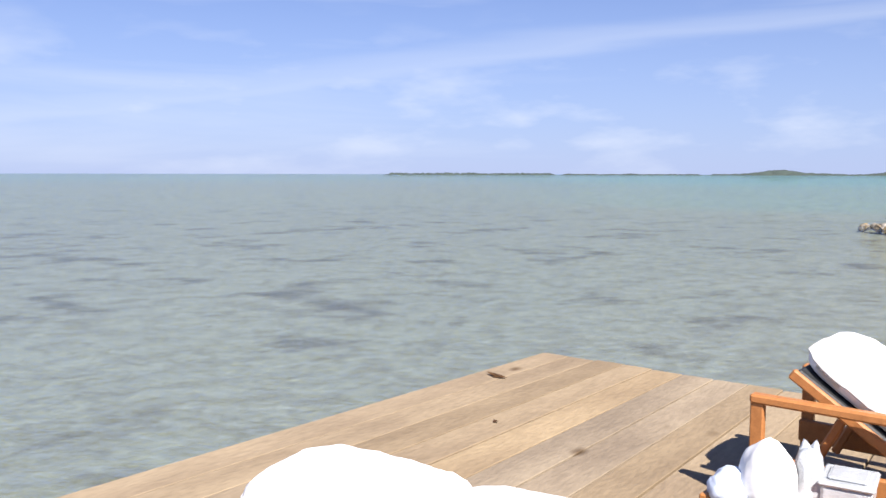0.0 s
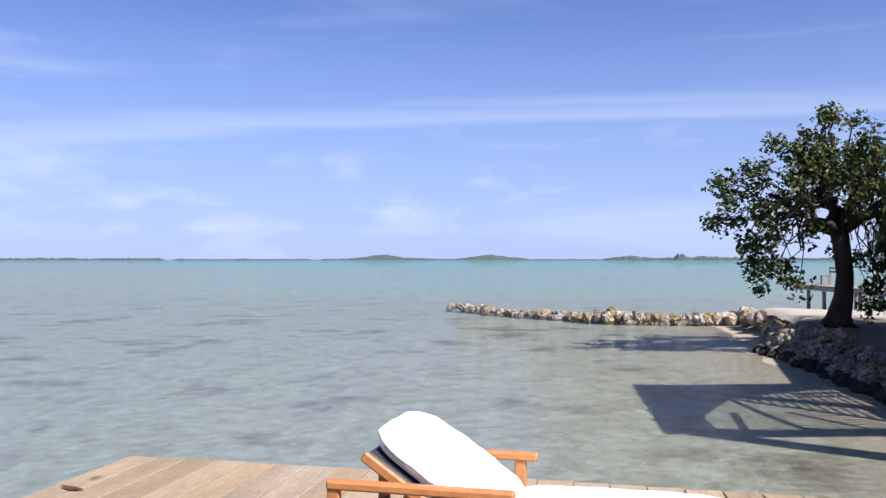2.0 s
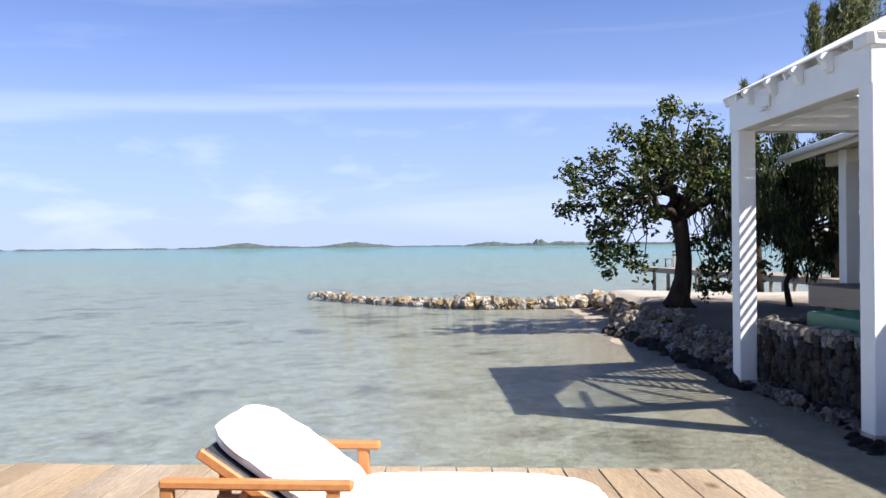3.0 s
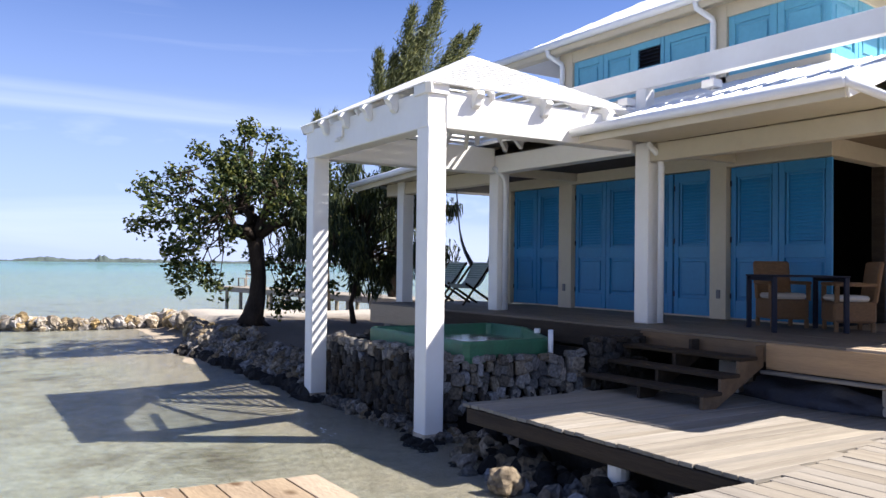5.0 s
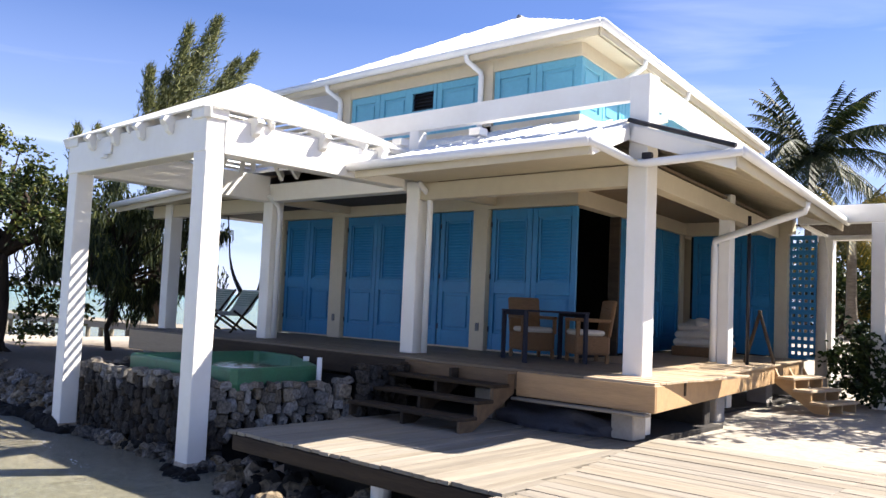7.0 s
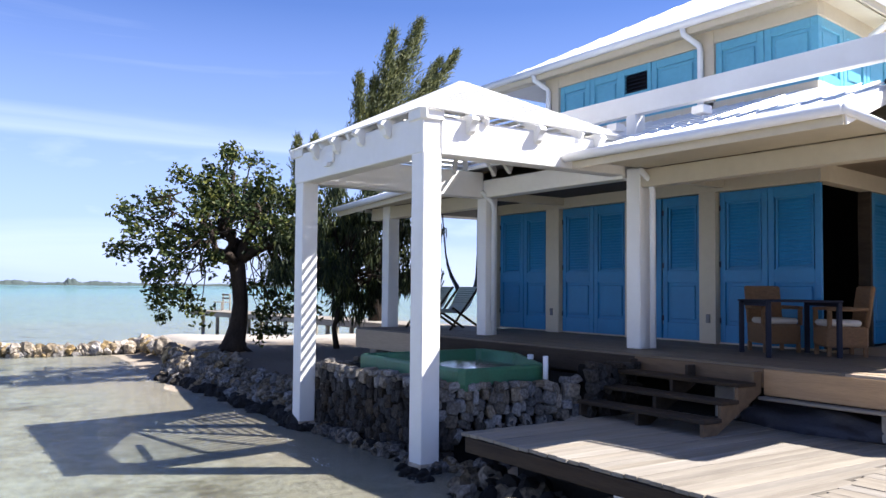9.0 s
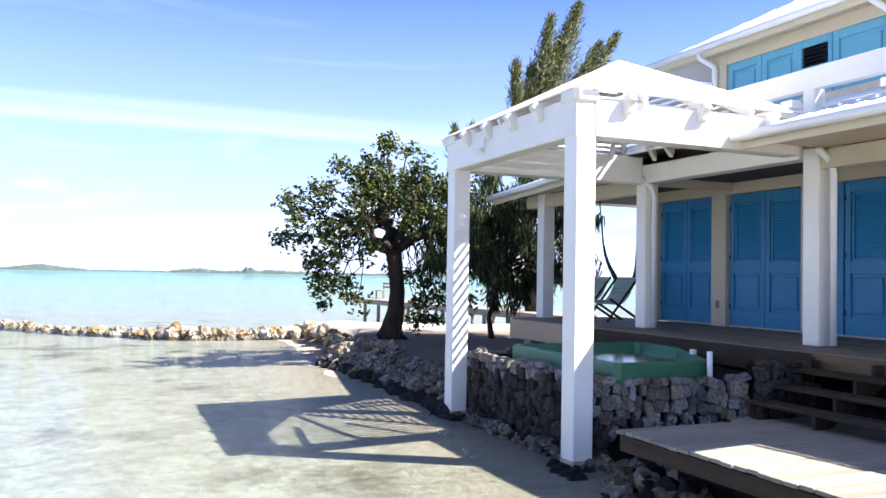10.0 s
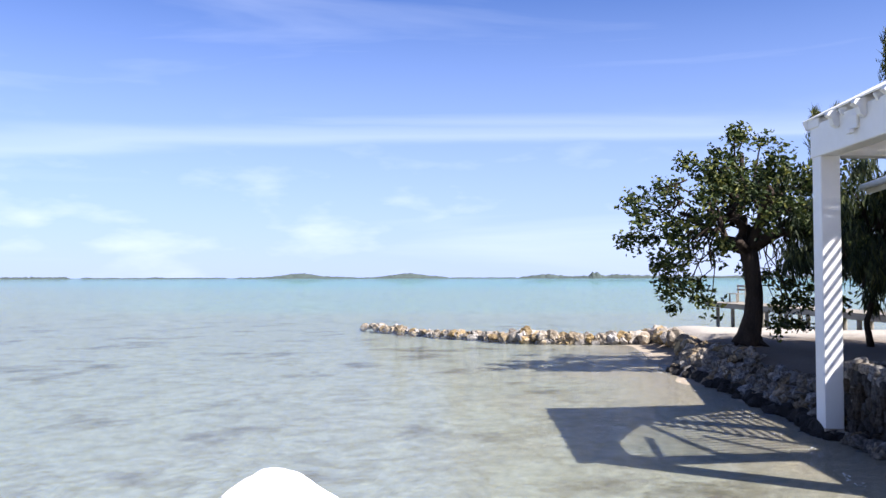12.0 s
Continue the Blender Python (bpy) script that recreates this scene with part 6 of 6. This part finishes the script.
def soft_heap(name, label, category, place, dims, seed, material, rough=0.2):
    bm = bmesh.new()
    bmesh.ops.create_icosphere(bm, subdivisions=4, radius=1.0)
    off = Vector((seed * 3.1, seed * 1.7, 0))
    for v in bm.verts:
        d = v.co.normalized()
        k = 1 + rough * noise.noise(d * 1.8 + off) + rough * 0.35 * noise.noise(d * 5 + off)
        z = max(0.0, d.z) ** 0.8
        v.co = Vector((d.x * dims[0] * k, d.y * dims[1] * k, z * dims[2] * k if d.z > 0 else 0.0))
    ob = single(name, bm, material, label, category, smooth=True)
    ob.matrix_basis = pose(*place)
    return ob


soft_heap("towel", "white bunched towel standing on the side table", "towel", (-1.63, 9.69, 0.23), (0.135, 0.115, 0.23), 2, CLOTH, 0.08)
# white cloth whose bluish shade is mixed into the colour
soft_heap("cloth_bag", "white cloth bag slumped on the side table, blue shade in its colour", "bag", (-1.66, 9.8, 0.23), (0.12, 0.11, 0.1), 5, mat("shaded_white_cloth", (0.6, 0.66, 0.78), 0.85, 0.08, 5.0, 0.2), 0.14)
tray = thing("plastic_box", "hazy clear plastic box with a lid on the side table", "box", (-1.5, 9.41, 0.23), 0)
part("body", boxes(((-0.11, -0.09, 0), (0.11, 0.09, 0.08)), bevel=0.012), HAZY, tray)
part("lid", boxes(((-0.12, -0.1, 0.08), (0.12, 0.1, 0.098)), ((-0.08, -0.07, 0.098), (0.08, 0.07, 0.11)), bevel=0.008), HAZY, tray, "ribbed lid")
soft_heap("plastic_bag", "crumpled hazy plastic bag beside the box", "bag", (-1.53, 9.55, 0.23), (0.09, 0.06, 0.19), 9, HAZY, 0.3)
soft_heap("tarpaulin", "dark folded tarpaulin bundle under the veranda edge", "tarpaulin", (0.75, 0.28, 0.0), (0.95, 0.26, 0.3), 7, TARP, 0.3)

# ---- veranda furniture ----
tb = thing("dining_table", "navy metal table on the veranda", "table", (1.885, -1.0, H), -33)
part("tabletop", boxes(((-0.5, -0.5, 0.715), (0.5, 0.5, 0.74))), NAVY, tb)
for y in (-0.45, 0.45):
    part("apron", boxes(((-0.42, y - 0.012, 0.66), (0.42, y + 0.012, 0.715))), NAVY, tb)
for x in (-0.46, 0.46):
    for y in (-0.46, 0.46):
        part("leg", boxes(((x - 0.03, y - 0.03, 0), (x + 0.03, y + 0.03, 0.715)), bevel=0.008), NAVY, tb)


def wicker_chair(place, rz):
    c = thing("wicker_chair", "brown wicker armchair with a pale seat cushion", "chair", place, rz, "chairs at the veranda table")
    part("seat_base", boxes(((-0.27, -0.27, 0.12), (0.27, 0.27, 0.4)), bevel=0.03), WICKER, c)
    back = part("backrest", boxes(((-0.27, 0.0, 0.0), (0.27, 0.06, 0.56)), bevel=0.025), WICKER, c)
    back.matrix_basis = pose(0, 0.22, 0.38, -9)
    for x in (-0.27, 0.27):
        part("armrest", boxes(((x - 0.035, -0.27, 0.6), (x + 0.035, 0.26, 0.65)), bevel=0.015), WICKER, c)
        part("arm_post", boxes(((x - 0.025, -0.26, 0.38), (x + 0.025, -0.2, 0.6)), bevel=0.01), WICKER, c)
        for y in (-0.23, 0.23):
            part("leg", boxes(((x * 0.9 - 0.025, y - 0.025, 0), (x * 0.9 + 0.025, y + 0.025, 0.13)), bevel=0.006), WICKER, c)
    bm = bmesh.new()
    box(bm, (-0.24, -0.26, 0.4), (0.24, 0.2, 0.48), 0.03)
    part("cushion", bm, SEAT, c, "pale seat cushion")
    return c


wicker_chair((2.4, -1.42, H), -118)
wicker_chair((1.5, -1.58, H), 140)

so = thing("daybed", "pale stacked cushions on a low daybed in the shade", "daybed", (1.7, -6.05, H), 5)
part("base", boxes(((-0.42, -0.6, 0.0), (0.42, 0.6, 0.18)), bevel=0.02), WICKER, so)
for k, (z, w) in enumerate(((0.18, 0.86), (0.32, 0.82), (0.46, 0.75))):
    bm = bmesh.new()
    box(bm, (-w * 0.48, -w * 0.68, z), (w * 0.48, w * 0.68, z + 0.14), 0.05)
    part("cushion", bm, SEAT, so)
soft_heap("blanket", "rumpled pale blanket thrown over the stacked cushions", "blanket", (1.68, -6.0, H + 0.56), (0.38, 0.5, 0.14), 13, SEAT, 0.45)
single("screen_pole", tube([(0.17, -4.3, H), (0.17, -4.3, 3.15)], 0.03, 10), BRASS, "black upright metal pole beside the veranda post", "pole", smooth=True)
es = thing("trestle", "folding wooden trestle leaning on the veranda", "trestle", (0.28, -5.15, H), 20)
for y in (-0.25, 0.25):
    part("leg", beam((-0.22, y, 0.0), (0.02, y, 0.85), 0.04, 0.05), OLDWOOD, es)
    part("leg", beam((0.25, y, 0.0), (0.02, y, 0.85), 0.04, 0.05), OLDWOOD, es)
part("rail", beam((0.02, -0.3, 0.87), (0.02, 0.3, 0.87), 0.06, 0.05), OLDWOOD, es)

# striped sling chairs and hammock at the far end of the veranda
def sling_chair(place, rz):
    c = thing("sling_chair", "folding deck chair with a green and white striped sling", "chair", place, rz, "sling chairs on the veranda")
    for x in (-0.28, 0.28):
        part("leg", beam((x, -0.45, 0.0), (x, 0.42, 0.88), 0.03, 0.05), OLDWOOD, c)
        part("leg", beam((x * 0.9, 0.55, 0.0), (x * 0.9, -0.35, 0.45), 0.03, 0.05), OLDWOOD, c)
    bm = bmesh.new()
    pts = [(-0.35, 0.43), (-0.2, 0.34), (0.0, 0.36), (0.17, 0.5), (0.3, 0.7), (0.42, 0.88)]
    for k, (p, q) in enumerate(zip(pts, pts[1:])):
        vs = [bm.verts.new(v) for v in ((-0.27, p[0], p[1]), (0.27, p[0], p[1]), (0.27, q[0], q[1]), (-0.27, q[0], q[1]))]
        bm.faces.new(vs)
    bmesh.ops.solidify(bm, geom=bm.faces[:], thickness=0.012)
    sl = part("sling", bm, STRIPE, c, "white sling with green stripes")
    for k in range(7):
        t = 0.12 + 0.12 * k
        y, z = 0.17 + 0.25 * t, 0.5 + 0.38 * t
        part("stripe", beam((-0.265, y, z + 0.012), (0.265, y, z + 0.012), 0.03, 0.008, 0), SLING, sl)
    return c


sling_chair((9.4, -0.78, H), 192)
sling_chair((10.3, -0.75, H), 192)
ham = thing("hammock", "dark rope hammock hung slack from the veranda beams", "hammock", (10.0, -1.3, 1.3))
part("bed", tube([(0, 0.46, 1.9), (0, 0.36, 1.0), (0, 0.3, 0.75), (0, 0.2, 0.52), (0, 0.02, 0.24), (0, -0.16, 0.06), (0, -0.28, 0.05), (0, -0.4, 0.18), (0, -0.47, 0.5), (0.02, -0.5, 1.0), (0.02, -0.5, 1.95)], 0, 7, [0.012, 0.018, 0.03, 0.04, 0.055, 0.065, 0.065, 0.05, 0.035, 0.018, 0.012]), ROPE, ham, "gathered dark netting", True)

# ---- garden pergola and lattice beside the house ----
gp = thing("garden_pergola", "white garden pergola at the side of the house", "pergola", (-1.0, -11, 0), kind="structure")
for x, y, z in ((0.7, -9.5, 3.2), (-0.96, -7.0, 3.29)):
    square_post(x, y, -0.05, z, gp, size=0.24)
wpart("beam", boxes(((-1.2, -7.24, 3.29), (0.34, -7.0, 3.62)), bevel=0.012), WHITE, gp)
wpart("beam", boxes(((-1.2, -9.74, 3.2), (0.9, -9.5, 3.5)), bevel=0.012), WHITE, gp)
wpart("beam", beam((-1.08, -7.24, 3.4), (-1.08, -9.5, 3.4), 0.2, 0.26), WHITE, gp)
wpart("beam", beam((0.3, -7.24, 3.38), (0.62, -9.5, 3.38), 0.14, 0.22), WHITE, gp)
for k in range(9):
    py = -7.38 - k * 0.235
    wpart("roof_board", boxes(((-1.0, py - 0.22, 3.3), (0.5, py, 3.33)), bevel=0.004), OLDWOOD, gp)
lat = thing("lattice_screen", "blue lattice screen with square gaps at the veranda's end", "screen", (0.16, EY - 0.1, H))
single("canvas_curtain", tube([(0.06, -7.6, H - 0.5), (0.08, -7.62, 1.6), (0.05, -7.6, 2.6), (0.08, -7.6, 3.1)], 0, 9, [0.12, 0.09, 0.1, 0.05]), SEAT, "pale rolled canvas curtain hanging beside the lattice", "curtain", smooth=True)
for k in range(5):
    part("upright", boxes(((k * 0.115, -0.015, 0.0), (k * 0.115 + 0.05, 0.015, 2.4)), bevel=0.003), BLUE, lat)
for k in range(17):
    part("crossbar", boxes(((0, 0.015, k * 0.145), (0.51, 0.035, k * 0.145 + 0.085)), bevel=0.003), BLUE, lat)

# ---- boards, last ----
# the sun deck's boards fan out a little from its seaward side
rnd = random.Random(3)
FAN = 0.0245
for k in range(23):
    y = 6.57 + 0.2425 * k
    right = dock_edge(y)
    cuts = [-8.0, -8.0 + 7.5 * rnd.choice((0.35, 0.5, 0.65, 0.8)), right]
    for p, q in zip(cuts, cuts[1:]):
        ln = q - p - 0.004
        me = plank_mesh("plank", ln, 0.234, 0.042, PLANK)
        for v in me.vertices:
            v.co.y *= 1 + FAN * (right - p - v.co.x)
        slope = -(y - 6.45) * FAN
        wpiece("plank", me, dock, pose(p, y - slope * (right - p), rnd.uniform(-0.003, 0.003), rnd.uniform(-0.3, 0.3), 0, math.degrees(math.atan(slope))))
plank_rows(dock, "plank", -8.0, lambda y: lower_end(y) - 0.01 if y < 3.77 else -1.12, -0.15, 6.4, 0.0, 0.2, 0.01, GREYPLANK, 0.042, 3.4, 4)
rnd = random.Random(5)
cx = -1.1
while cx < 2.62:
    ylo = max(0.06, min(3.3, (-0.42 - cx - 0.07) / 0.2)) if cx < -0.42 else 0.06
    yhi = 3.755 + rnd.uniform(-0.012, 0.018)
    if yhi - ylo > 0.12:
        me = plank_mesh("plank", yhi - ylo, 0.136, 0.036, GREYPLANK)
        wpiece("plank", me, lower, pose(cx + 0.07, ylo, rnd.uniform(-0.003, 0.003), 0, 0, 90))
    cx += 0.142
# one floor in two tones: pale where sunlit, darkened where shaded
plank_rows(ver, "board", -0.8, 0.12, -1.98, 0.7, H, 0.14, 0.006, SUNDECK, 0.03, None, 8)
plank_rows(ver, "board", 0.12, 10.95, -1.98, 0.7, H, 0.14, 0.006, SHADEDECK, 0.03, 4.2, 6)
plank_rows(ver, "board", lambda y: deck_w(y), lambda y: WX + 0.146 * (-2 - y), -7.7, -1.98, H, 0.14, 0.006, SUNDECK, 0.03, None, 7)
for lx, ly, s in ((0.35, 11.96, 0.11), (-0.675, 11.42, 0.035), (-1.69, 11.64, 0.03)):
    bm = bmesh.new()
    vs = [bm.verts.new(v) for v in ((-s, 0, 0.012), (-s * 0.2, s * 0.4, 0.004), (s, 0.01, 0.02), (s * 0.1, -s * 0.4, 0.004))]
    bm.faces.new(vs)
    bmesh.ops.solidify(bm, geom=bm.faces[:], thickness=0.003)
    ob = single("dry_leaf", bm, LEAFLITTER, "curled dry brown leaf on the deck boards", "leaf")
    ob.matrix_basis = pose(lx, ly, 0.002, 0, 0, lx * 200)
